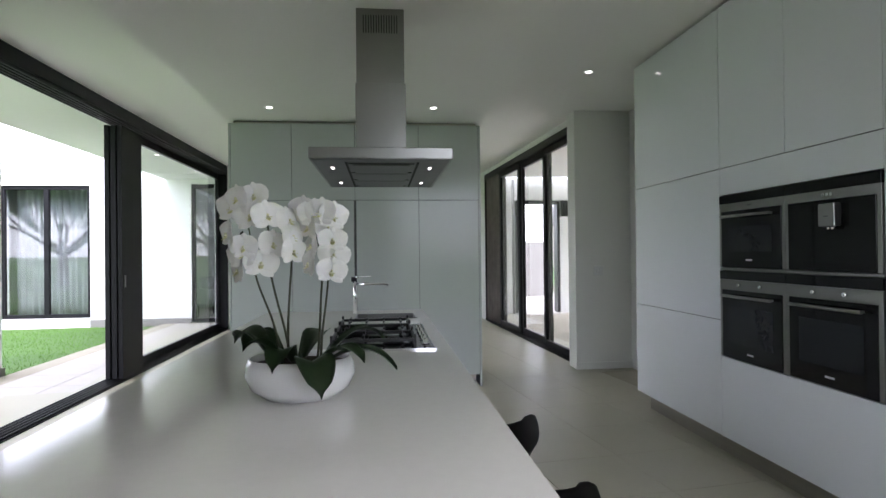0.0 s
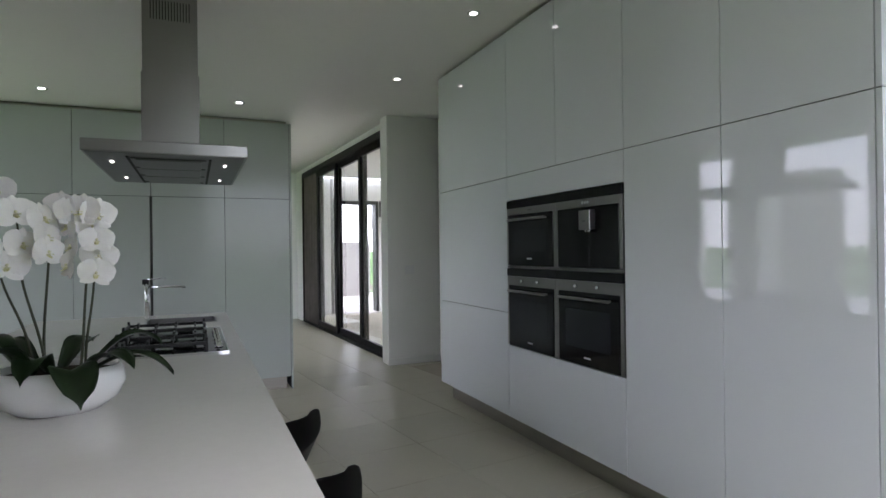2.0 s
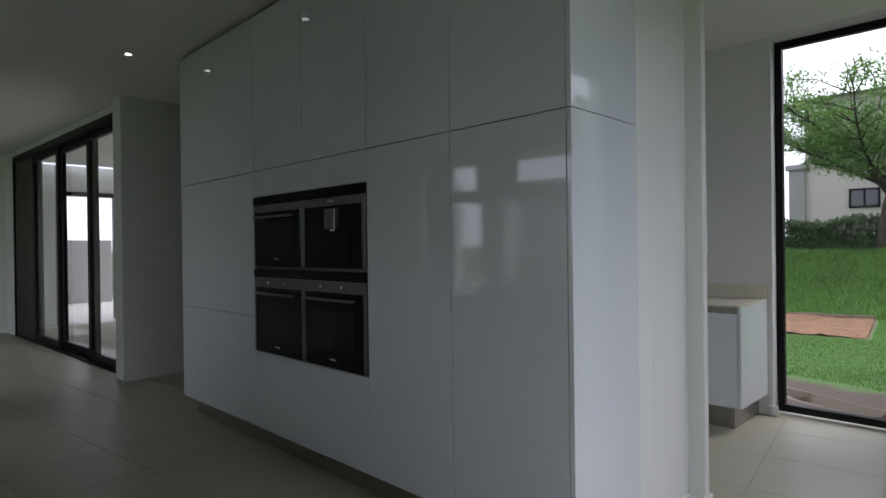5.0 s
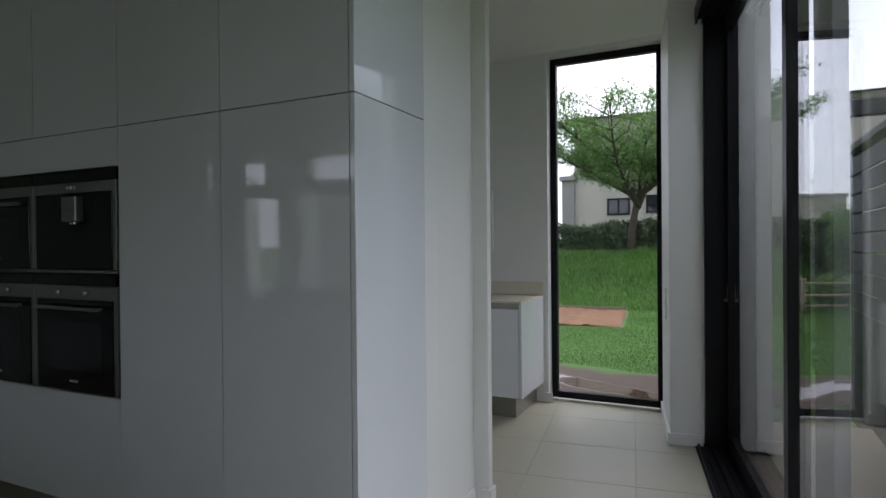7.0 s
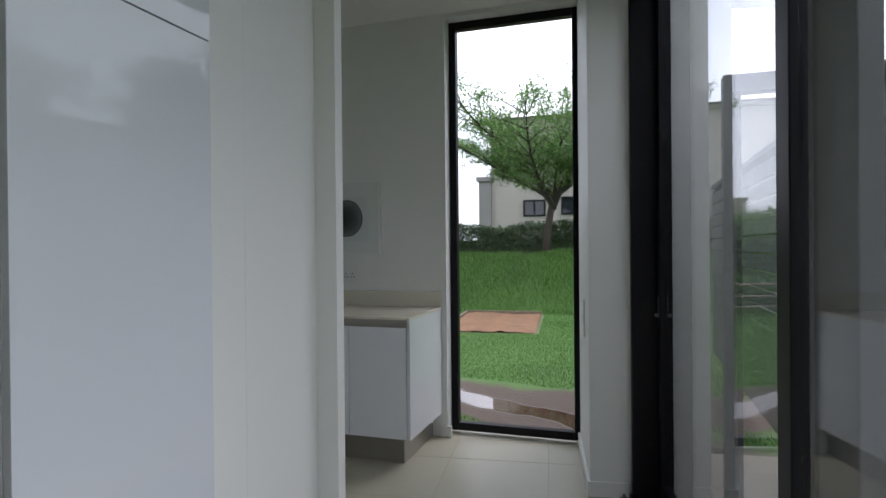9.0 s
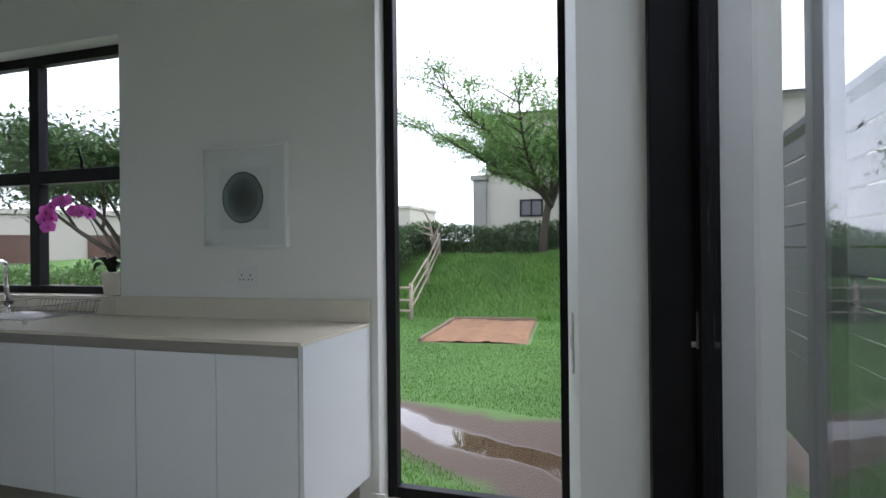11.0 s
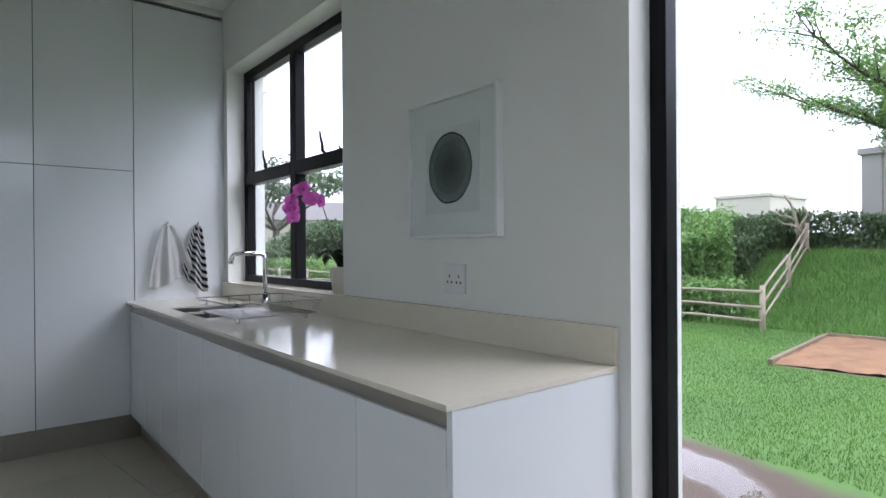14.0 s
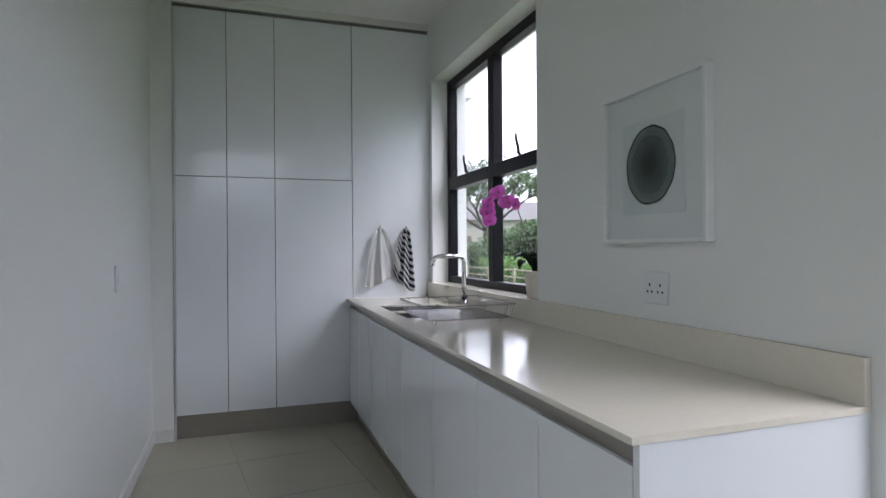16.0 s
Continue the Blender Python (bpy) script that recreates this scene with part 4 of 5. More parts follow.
curtain("curtain", pose(-7.45, FY + 0.5, 0), 1.65, 0.04, 0.02, 2.75, 14, SHEER, "grey pleated curtain behind the courtyard window")
struct("wall_room_back", boxes((-9, -2.8, FY + 3.2, FY + 3.4, -0.1, 3.3), (-9.2, -9, FY + 0.3, FY + 3.4, -0.1, 3.3), (-2.8, -2.6, FY + 0.3, FY + 3.4, -0.1, 3.3)), WALL, "wall inside the far room", "wall")
struct("ceiling_far_room", boxes((-9.2, -2.6, FY + 0.3, FY + 3.4, 3.0, 3.3)), CEIL, "ceiling of the far room", "ceiling")
struct("floor_far_room", boxes((-9.2, -2.6, FY + 0.3, FY + 3.4, -0.2, 0.0)), TILE, "pale floor of the far room", "floor")
gd = struct("door_courtyard", boxes((-3.93, -3.87, FY + 0.03, FY + 0.12, 0, 2.75), (-3.18, -3.12, FY + 0.03, FY + 0.12, 0, 2.75), (-3.87, -3.18, FY + 0.03, FY + 0.12, 2.68, 2.75), (-3.87, -3.18, FY + 0.03, FY + 0.12, 0, 0.07), bevel=0.003),
            BLACK, "black framed glass door at the end of the veranda", "door")
pane("pane", boxes((-3.87, -3.18, FY + 0.07, FY + 0.076, 0.07, 2.68)), gd, "reflective door glass", MIRRORED)


def armchair(m, label):
    a = thing("armchair", None, None, label, "chair", at=m)
    part("seat", boxes((-0.32, 0.32, -0.32, 0.32, 0.25, 0.45), bevel=0.04), SHEER, a)
    part("backrest", boxes((-0.32, 0.32, 0.26, 0.42, 0.40, 0.85), bevel=0.05), SHEER, a)
    for sx in (-1, 1):
        part("armrest", boxes((sx * 0.40 - 0.07, sx * 0.40 + 0.07, -0.32, 0.36, 0.25, 0.62), bevel=0.04), SHEER, a)
        for sy in (-0.26, 0.3):
            part("leg", tube(bmesh.new(), [(sx * 0.36, sy, 0.0), (sx * 0.34, sy, 0.27)], [0.014, 0.02], 8), IRON, a)
    return a


armchair(pose(-3.75, FY + 1.3, 0, 0, 0, 80), "grey upholstered armchair behind the veranda glass")

# ---- covered patio beyond the passage doors ----
struct("pavement_patio", boxes((2.32, 9.0, 6.43, 12.2, -0.2, -0.006), (2.0, 9.0, 12.2, 18.0, -0.2, -0.02)), PAVING, "pale paved floor of the covered patio", "paving")
struct("wall_patio", boxes((2.0, 2.72, 12.2, 12.45, -0.1, CEIL_Z), (2.72, 3.72, 12.2, 12.45, 2.45, CEIL_Z), (3.72, 6.0, 12.2, 12.45, -0.1, CEIL_Z)), RENDER, "white patio wall with an opening", "wall")
struct("trim_patio", boxes((2.72, 2.78, 12.18, 12.46, 0, 2.45), (3.66, 3.72, 12.18, 12.46, 0, 2.45), (2.78, 3.66, 12.18, 12.46, 2.38, 2.45), (3.74, 5.6, 12.14, 12.2, 2.1, 2.45), bevel=0.003), BLACK, "black frame round the patio opening", "trim")
struct("ceiling_patio", boxes((5.36, 6.2, 6.2, 12.5, CEIL_Z, 3.2)), CEIL, "patio soffit", "ceiling")
thing("garden_screen_wall", boxes((2.6, 4.9, 17.0, 17.2, -0.25, 1.62), bevel=0.01), PLASTER2, "grey garden wall panel beyond the patio", "wall")
thing("rain_pipe", tube(bmesh.new(), [(2.66, 12.1, 0.0), (2.66, 12.1, 2.9)], 0.03, 10), STEEL, "grey pipe on the patio wall", "pipe")

# ---- terrace and slatted screen on the south side ----
struct("pavement_terrace", boxes((-8.5, -0.0, -1.75, -0.365, -0.2, -0.02), (0.0, 0.8, -1.75, -0.605, -0.2, -0.02), m=SOUTH), TERRACE, "tan terrace paving outside the sliding door", "paving")
SCY, SCZ = -1.26, 2.06
screen = thing("slatted_screen", None, None, "dark grey horizontal slatted screen beside the terrace", "fence")
for k in range(5):
    part("post", boxes((2.70 + k * 1.76, 2.78 + k * 1.76, SCY - 0.09, SCY - 0.01, -0.2, SCZ), bevel=0.003), SLAT, screen)
part("top_rail", boxes((2.70, 9.9, SCY - 0.09, SCY + 0.03, SCZ, SCZ + 0.05), bevel=0.003), SLAT, screen)
for k in range(14):
    part("slat", boxes((2.70, 9.9, -0.009, 0.009, -0.071, 0.071), bevel=0.002, m=pose(0, SCY + 0.012, -0.06 + k * 0.153, 6, 0, 0)), SLAT, screen)
portal = thing("gate_frame", None, None, "slim grey metal gate frame between the house and the slatted screen", "gate")
part("post", boxes((4.40, 4.48, -0.70, -0.62, -0.2, SCZ), bevel=0.003), SLAT2, portal)
part("head_rail", boxes((4.40, 4.48, SCY + 0.035, -0.62, SCZ, SCZ + 0.09), bevel=0.003), SLAT, portal)

# ---- ceiling spotlights ----
def spotlight(x, y, z):
    s = thing("ceiling_spotlight", lathe(bmesh.new(), [(0.020, -0.001), (0.042, -0.004), (0.044, -0.0005), (0.02, 0.0)], (x, y, z), 24), CHROME, "small round recessed ceiling spotlight", "lamp", "ceiling spotlights")
    part("bulb", lathe(bmesh.new(), [(0.024, -0.007), (0.026, -0.0045), (0.02, -0.0035)], (x, y, z), 18), LAMP, s, "glowing bulb")


for sx, sy, sz in ((-1.14, 5.02, LOW_Z), (0.30, 4.95, LOW_Z), (1.67, 4.78, CEIL_Z), (1.67, 3.18, CEIL_Z), (1.67, 1.58, CEIL_Z), (-3.5, 8.9, 2.85), (-3.5, 10.7, 2.85), (4.0, 2.9, CEIL_Z)):
    spotlight(sx, sy, sz)


# ---- switches and sockets ----
def plate(name, m, w, h, label, cat="switch", rockers=1):
    p = thing(name, boxes((-w / 2, w / 2, -0.009, 0, -h / 2, h / 2), bevel=0.003), PLASTIC, label, cat, at=m)
    for k in range(rockers):
        x = (k - (rockers - 1) / 2) * 0.03
        part("rocker", boxes((x - 0.012, x + 0.012, -0.013, -0.009, -0.022, 0.022), bevel=0.002), PLASTIC, p)
    return p


plate("light_switch", pose(2.275, 6.178, 1.113), 0.115, 0.105, "white square light switch on the passage wall", rockers=2)
plate("light_switch", pose(3.20, 3.26, 1.122, 0, 0, 90), 0.075, 0.125, "white narrow light switch on the scullery wall")
intercom = plate("wall_switch", SOUTH @ pose(0.33, 0.0, 0.90, 0, 0, 180), 0.08, 0.22, "tall white switch plate by the tall window")
sock = thing("wall_socket", boxes((-0.06, 0.06, -0.010, 0, -0.055, 0.055), bevel=0.003), PLASTIC, "white double wall socket over the worktop", "socket", at=pose(5.09, 1.775, 1.118, 0, 0, -90))
for sx in (-0.026, 0.026):
    part("earth_hole", boxes((sx - 0.003, sx + 0.003, -0.0112, -0.010, 0.004, 0.014)), HOLE, sock)
    for dx in (-0.011, 0.011):
        part("pin_hole", boxes((sx + dx - 0.003, sx + dx + 0.003, -0.0112, -0.010, -0.018, -0.010)), HOLE, sock)

# ---- picture ----
pic = thing("framed_picture", None, None, "white framed picture of a dark oval disc on the wall", "picture", at=pose(5.088, 1.775, 1.535, 0, 0, -90))
PW, PH = 0.258, 0.265
part("frame", boxes((-PW, -PW + 0.013, -0.034, 0, -PH, PH), (PW - 0.013, PW, -0.034, 0, -PH, PH), (-PW + 0.013, PW - 0.013, -0.034, 0, PH - 0.013, PH), (-PW + 0.013, PW - 0.013, -0.034, 0, -PH, -PH + 0.013), bevel=0.002), FRAMEW, pic)
part("mount", boxes((-PW + 0.013, PW - 0.013, -0.015, -0.004, -PH + 0.013, PH - 0.013)), MOUNT, pic)
part("paper", boxes((-0.155, 0.155, -0.0185, -0.0152, -0.17, 0.15), bevel=0.001), PAPER, pic)
DISC = material("ink_wash", (0.10, 0.125, 0.125), 0.9, vary=0.3, scale=14, fine=160, bump=0.1)
INK = material("dark_ink", (0.015, 0.018, 0.018), 0.85, vary=0.2, scale=25, bump=0.05)
RING = material("grey_ink", (0.20, 0.235, 0.235), 0.9, vary=0.2, scale=25, fine=200, bump=0.1)


def flat_disc(r0, r1, y, mat, name, sy=1.0, n=64, uneven=0.0):
    bm = bmesh.new()
    ring = []
    for k in range(n):
        a = 2 * math.pi * k / n
        w = 1 + uneven * noise.noise((math.cos(a) * 3, math.sin(a) * 3, y * 40))
        ring.append((bm.verts.new((r0 * w * math.cos(a) - 0.008, y, sy * r0 * w * math.sin(a) - 0.005)), bm.verts.new((r1 * w * math.cos(a) - 0.008, y, sy * r1 * w * math.sin(a) - 0.005))))
    for k in range(n):
        a, b = ring[k], ring[(k + 1) % n]
        bm.faces.new((a[0], a[1], b[1], b[0]))
    part(name, bm, mat, pic)


flat_disc(0.001, 0.123, -0.0192, RING, "disc_rim", 1.06, uneven=0.03)
flat_disc(0.119, 0.1255, -0.0196, INK, "disc_outline", 1.06, uneven=0.03)
flat_disc(0.001, 0.091, -0.0196, DISC, "disc_core", 1.06, uneven=0.04)
for k in range(9):
    f = k / 8
    WASH = material("ink_tone", tuple(a + (b - a) * f for a, b in zip((0.095, 0.118, 0.118), (0.022, 0.027, 0.027))), 0.9, vary=0.25, scale=20, fine=180, bump=0.05)
    flat_disc(0.001, 0.086 - 0.0075 * k, -0.0197 - 0.0001 * k, WASH, "disc_wash", 1.06, uneven=0.10)
flat_disc(0.090, 0.092, -0.0200, INK, "disc_inner_line", 1.06, uneven=0.04)
ticks = bmesh.new()
for k in range(70):
    a = 2 * math.pi * k / 70
    box(ticks, 0.096, 0.117, -0.0200, -0.0194, -0.0007, 0.0007, m=Matrix.Translation((-0.008, 0, -0.005)) @ Matrix.Rotation(a, 4, "Y"))
tagged(part("disc_ticks", ticks, INK, pic), kind="stuff")
pg = part("pane", boxes((-PW + 0.013, PW - 0.013, -0.028, -0.026, -PH + 0.013, PH - 0.013)), GLASS, pic, "clear picture glass")
pg.visible_shadow = False


# ---- orchids ----
def petal(bm, m, length, width, cup=0.15, point=1.0):
    def fn(u, v):
        a = (u - 0.5) * 2
        w = width * (math.sin(math.pi * min(1, v ** 0.75 * 0.97 + 0.015)) ** (0.7 * point))
        return m @ Vector((a * w, -cup * length * (v * v) * 0.6 + 0.35 * cup * length * a * a + 0.03 * length * math.sin(7 * v + 3 * a), v * length))
    uvl = bm.loops.layers.uv.verify()
    vs = [[bm.verts.new(fn(i / 4, j / 5)) for j in range(6)] for i in range(5)]
    for i in range(4):
        for j in range(5):
            bm.faces.new((vs[i][j], vs[i + 1][j], vs[i + 1][j + 1], vs[i][j + 1])).smooth = True


def flower_meshes(mat, lipmat, r):
    bm = bmesh.new()
    for ang, ln, w in ((0, 1.0, 0.44), (128, 0.98, 0.40), (-128, 0.98, 0.40)):
        petal(bm, pose(0, 0.003, 0) @ Matrix.Rotation(radians(ang), 4, "Y"), r * ln, r * w, 0.12)
    for ang in (68, -68):
        petal(bm, Matrix.Rotation(radians(ang), 4, "Y"), r * 1.08, r * 0.72, 0.24, 0.75)
    f = mesh_of("flower", bm, mat)
    lp = bmesh.new()
    petal(lp, pose(0, -r * 0.05, 0, 150, 0, 0), r * 0.42, r * 0.15, -0.5)
    petal(lp, pose(0, -r * 0.05, 0, 120, 0, 40), r * 0.28, r * 0.10, -0.5)
    petal(lp, pose(0, -r * 0.05, 0, 120, 0, -40), r * 0.28, r * 0.10, -0.5)
    bmesh.ops.create_uvsphere(lp, u_segments=8, v_segments=6, radius=r * 0.09, matrix=pose(0, -r * 0.10, r * 0.05))
    return f, mesh_of("lip", lp, lipmat)


def strap_leaf(base, yaw, length, width, rise, droop):
    m = pose(*base, 0, 0, yaw)

    def fn(u, v):
        a = (u - 0.5) * 2
        w = width * (0.4 + 0.6 * min(1, v / 0.5)) * math.sqrt(max(0.01, 1 - max(0.0, (v - 0.6) / 0.4) ** 2))
        return m @ Vector((v * length, a * w, rise * math.sin(v * math.pi * 0.55) - droop * v ** 2.5 + 0.35 * width * abs(a)))
    return sheet(bmesh.new(), fn, 6, 12, 0.003)


def orchid_bowl(x, y, z):
    o = thing("orchid_planter", None, None, "white ceramic bowl of tall white flowering orchids on the island", "plant", at=pose(x, y, z))
    part("bowl", lathe(bmesh.new(), [(0.085, 0.0), (0.105, 0.004), (0.148, 0.035), (0.166, 0.075), (0.162, 0.105), (0.153, 0.126), (0.147, 0.126), (0.150, 0.108), (0.146, 0.098)], sides=48, sy=0.85), CERAMIC, o, "oval white glazed bowl")
    part("soil", lathe(bmesh.new(), [(0.149, 0.094), (0.149, 0.104), (0.10, 0.112), (0.01, 0.116)], sides=32, sy=0.85), SOIL, o)
    rnd = random.Random(5)
    for bx, by, yaw, ln, w, rise, droop in ((-0.07, -0.05, 168, 0.13, 0.046, 0.13, 0.06), (-0.05, -0.06, 215, 0.12, 0.046, 0.11, 0.05), (0.03, -0.09, 292, 0.16, 0.040, 0.07, 0.13), (0.06, -0.06, 330, 0.17, 0.028, 0.09, 0.07),
                                            (0.08, -0.02, 350, 0.23, 0.025, 0.08, 0.10), (0.07, 0.03, 20, 0.21, 0.026, 0.13, 0.08), (0.0, 0.05, 70, 0.17, 0.030, 0.09, 0.03), (-0.06, 0.04, 140, 0.17, 0.028, 0.11, 0.05),
                                            (-0.02, -0.02, 255, 0.15, 0.030, 0.10, 0.10)):
        part("leaf", strap_leaf((bx, by, 0.105), yaw, ln * 0.95, w * 1.4, rise, droop), LEAF, o)
    fm, lm = flower_meshes(PETAL, LIP, 0.0455)
    stems = ([(-0.05, -0.02, 0.1), (-0.076, -0.02, 0.23), (-0.124, -0.03, 0.372), (-0.143, -0.03, 0.51), (-0.155, -0.03, 0.56)],
             [(-0.03, 0.0, 0.1), (-0.044, 0.0, 0.20), (-0.084, -0.01, 0.376), (-0.09, -0.02, 0.52), (-0.105, -0.04, 0.60), (-0.13, -0.05, 0.585)],
             [(-0.035, 0.02, 0.1), (-0.04, 0.02, 0.205), (-0.028, 0.02, 0.404), (-0.018, 0.01, 0.50), (-0.005, -0.02, 0.525), (-0.006, -0.04, 0.437)],
             [(0.05, 0.0, 0.1), (0.058, 0.0, 0.185), (0.07, 0.0, 0.38), (0.098, -0.01, 0.51), (0.10, -0.04, 0.55), (0.11, -0.06, 0.47)],
             [(0.06, 0.02, 0.1), (0.064, 0.02, 0.185), (0.084, 0.02, 0.376), (0.055, 0.02, 0.47), (0.04, 0.0, 0.575)])
    for s in stems:
        pts = curve_points(s, 30)
        part("stem", tube(bmesh.new(), pts, [0.0045 - 0.003 * i / len(pts) for i in range(len(pts))], 7), STEM, o)
    # sprays: x, z of each bloom on its stem, and how far it turns aside
    sprays = (((-0.183, 0.575, -25), (-0.192, 0.498, -50), (-0.142, 0.461, -12), (-0.166, 0.392, -60), (-0.15, 0.44, -20)),
              ((-0.119, 0.612, -10), (-0.127, 0.551, -5), (-0.074, 0.551, 25), (-0.067, 0.469, 40), (-0.097, 0.412, 8), (-0.16, 0.60, -35)),
              ((-0.018, 0.538, 50), (-0.007, 0.489, 60), (-0.003, 0.447, 55)),
              ((0.094, 0.517, 20), (0.111, 0.55, 40), (0.110, 0.479, 8), (0.110, 0.434, 4), (0.105, 0.388, 10), (0.075, 0.56, -15)),
              ((0.018, 0.567, -30), (0.058, 0.559, 0), (0.041, 0.41, -62), (0.045, 0.463, -55), (0.038, 0.517, -48)))
    for spray in sprays:
        for k, (fx, fz, yaw) in enumerate(spray):
            mm = Matrix.Translation((fx, -0.075 - 0.018 * (k % 3), fz)) @ pose(0, 0, 0, rnd.uniform(-14, 4), rnd.uniform(-10, 10), yaw + rnd.uniform(-6, 6)) @ Matrix.Scale(rnd.uniform(0.92, 1.1), 4)
            f = part("flower", fm, PETAL, o, at=mm)
            part("lip", lm, LIP, f, "yellow-green lip")
    for bx, bz in ((-0.16, 0.50), (-0.15, 0.535), (0.0, 0.50), (0.095, 0.525), (0.09, 0.50)):
        part("bud", lathe(bmesh.new(), [(0.001, -0.011), (0.007, -0.006), (0.008, 0.0), (0.006, 0.007), (0.001, 0.011)], (bx, -0.045, bz), 10), STEM, o, "small dark bud")
    return o


orchid_bowl(-0.425, 1.63, 0.90)

po = thing("orchid_pot", None, None, "magenta orchid in a cream pot on the window sill", "plant", at=pose(5.145, 2.74, 1.005))
part("pot", lathe(bmesh.new(), [(0.040, 0.0), (0.044, 0.003), (0.058, 0.125), (0.060, 0.135), (0.055, 0.135), (0.052, 0.12)], sides=32), POT2, po)
part("soil", lathe(bmesh.new(), [(0.050, 0.11), (0.050, 0.12), (0.01, 0.124)], sides=20), SOIL, po)
for yaw, ln, rise, droop in ((120, 0.10, 0.10, 0.08), (165, 0.11, 0.12, 0.05), (205, 0.10, 0.12, 0.04), (265, 0.10, 0.11, 0.06)):
    part("leaf", strap_leaf((0, 0, 0.115), yaw, ln, 0.048, rise, droop), LEAF, po)
pts = curve_points([(0, 0, 0.12), (-0.01, 0.015, 0.22), (-0.02, 0.075, 0.33), (-0.03, 0.125, 0.43), (-0.04, 0.20, 0.53), (-0.05, 0.30, 0.565), (-0.05, 0.40, 0.51), (-0.05, 0.43, 0.42)], 42)
part("stem", tube(bmesh.new(), pts, [0.004 - 0.0025 * i / len(pts) for i in range(len(pts))], 7), STEM, po)
fm2, lm2 = flower_meshes(MAGENTA, LIP2, 0.040)
rnd = random.Random(9)
for q in ((-0.06, 0.095, 0.47), (-0.07, 0.15, 0.485), (-0.07, 0.20, 0.49), (-0.07, 0.275, 0.55), (-0.07, 0.315, 0.545), (-0.08, 0.37, 0.52), (-0.08, 0.41, 0.49), (-0.08, 0.43, 0.45), (-0.07, 0.41, 0.40), (-0.07, 0.375, 0.455)):
    mm = Matrix.Translation(q) @ pose(0, 0, 0, rnd.uniform(-20, 20), rnd.uniform(-25, 25), -55 + rnd.uniform(-40, 40))
    part("lip", lm2, LIP2, part("flower", fm2, MAGENTA, po, at=mm), "dark purple lip")

# ---- scullery tap, rack, towels ----
st = thing("scullery_tap", None, None, "tall chrome swivel tap at the window sink", "tap")
part("base", tube(bmesh.new(), [(5.02, 3.42, 0.90), (5.02, 3.42, 0.945)], [0.026, 0.024], 20), CHROME, st)
part("spout", tube(bmesh.new(), [(5.02, 3.42, 0.94), (5.02, 3.42, 1.17), (5.015, 3.42, 1.195), (4.995, 3.42, 1.207), (4.86, 3.42, 1.207), (4.838, 3.42, 1.20), (4.826, 3.42, 1.18), (4.822, 3.42, 1.15)], 0.013, 14), CHROME, st)
part("lever", tube(bmesh.new(), [(5.02, 3.42, 0.955), (5.0, 3.36, 0.975), (4.985, 3.33, 0.965)], [0.016, 0.014, 0.010], 12), IRON, st, "dark tap lever")

rack = thing("dish_rack", None, None, "empty chrome wire dish rack standing on the worktop", "dish rack")
R0, R1 = (4.545, 4.99, 2.62, 3.14), (4.565, 4.97, 2.645, 3.115)


def loop(r, z, rad, name):
    x0, x1, y0, y1 = r
    c = 0.03
    pts = [(x0 + c, y0, z), (x1 - c, y0, z), (x1, y0 + c, z), (x1, y1 - c, z), (x1 - c, y1, z), (x0 + c, y1, z), (x0, y1 - c, z), (x0, y0 + c, z), (x0 + c, y0, z)]
    part(name, tube(bmesh.new(), pts, rad, 6), WIRE, rack)


loop(R0, 0.992, 0.0035, "top_rim")
loop(R1, 0.928, 0.003, "bottom_rim")
for k in range(16):
    y = 2.665 + k * 0.0287
    part("wire", tube(bmesh.new(), [(R0[0], y, 0.992), (R1[0], y, 0.928), (R1[1], y, 0.928), (R0[1], y, 0.992)], 0.002, 5), WIRE, rack)
for k in range(4):
    x = 4.60 + k * 0.11
    part("wire", tube(bmesh.new(), [(x, R0[2], 0.992), (x, R1[2], 0.928), (x, R1[3], 0.928), (x, R0[3], 0.992)], 0.002, 5), WIRE, rack)
for fx in (4.60, 4.93):
    for fy in (2.70, 3.06):
        part("foot", tube(bmesh.new(), [(fx - 0.012, fy, 0.928), (fx - 0.006, fy, 0.9025), (fx + 0.006, fy, 0.9025), (fx + 0.012, fy, 0.928)], 0.0025, 6), WIRE, rack)


def towel(x, ztop, width, drop, mat, label, seed, lean):
    rr = random.Random(seed)
    ph = rr.uniform(0, 6)

    def fn(u, v):
        a = (u - 0.5) * 2
        t = 1 - v
        w = 0.018 + (width / 2 - 0.018) * t ** 0.65
        z = ztop - drop * t * (1 - 0.16 * a * lean - 0.10 * abs(a)) + 0.01 * math.sin(5 * a + ph)
        return Vector((x + a * w + lean * 0.02 * t, 4.305 - 0.024 - 0.016 * math.sin(a * 6.5 + ph) * (0.4 + 0.6 * t) - 0.012 * math.cos(a * 12 + ph) * t, z))
    o = thing("hand_towel", sheet(bmesh.new(), fn, 40, 24, 0.005), mat, label, "towel")
    part("hook", tube(bmesh.new(), [(x, 4.317, ztop + 0.004), (x, 4.285, ztop + 0.004), (x, 4.272, ztop + 0.016)], 0.006, 8), CHROME, o)
    return o


towel(4.70, 1.40, 0.275, 0.40, TOWEL, "white towel hanging from a hook beside the sink", 3, 1)
towel(4.895, 1.40, 0.165, 0.43, STRIPES, "navy and white striped towel hanging from a hook", 4, -1)

# ---- garden ----
EDGE = material("damp_board", (0.17, 0.13, 0.085), 0.85, vary=0.25, scale=5, fine=60, bump=0.3)
pit = thing("sand_pit", None, None, "orange sand pit with a low timber edge in the lawn", "sand pit")
PM = pose(12.9, 2.43, -0.25, 0, 0, 6)


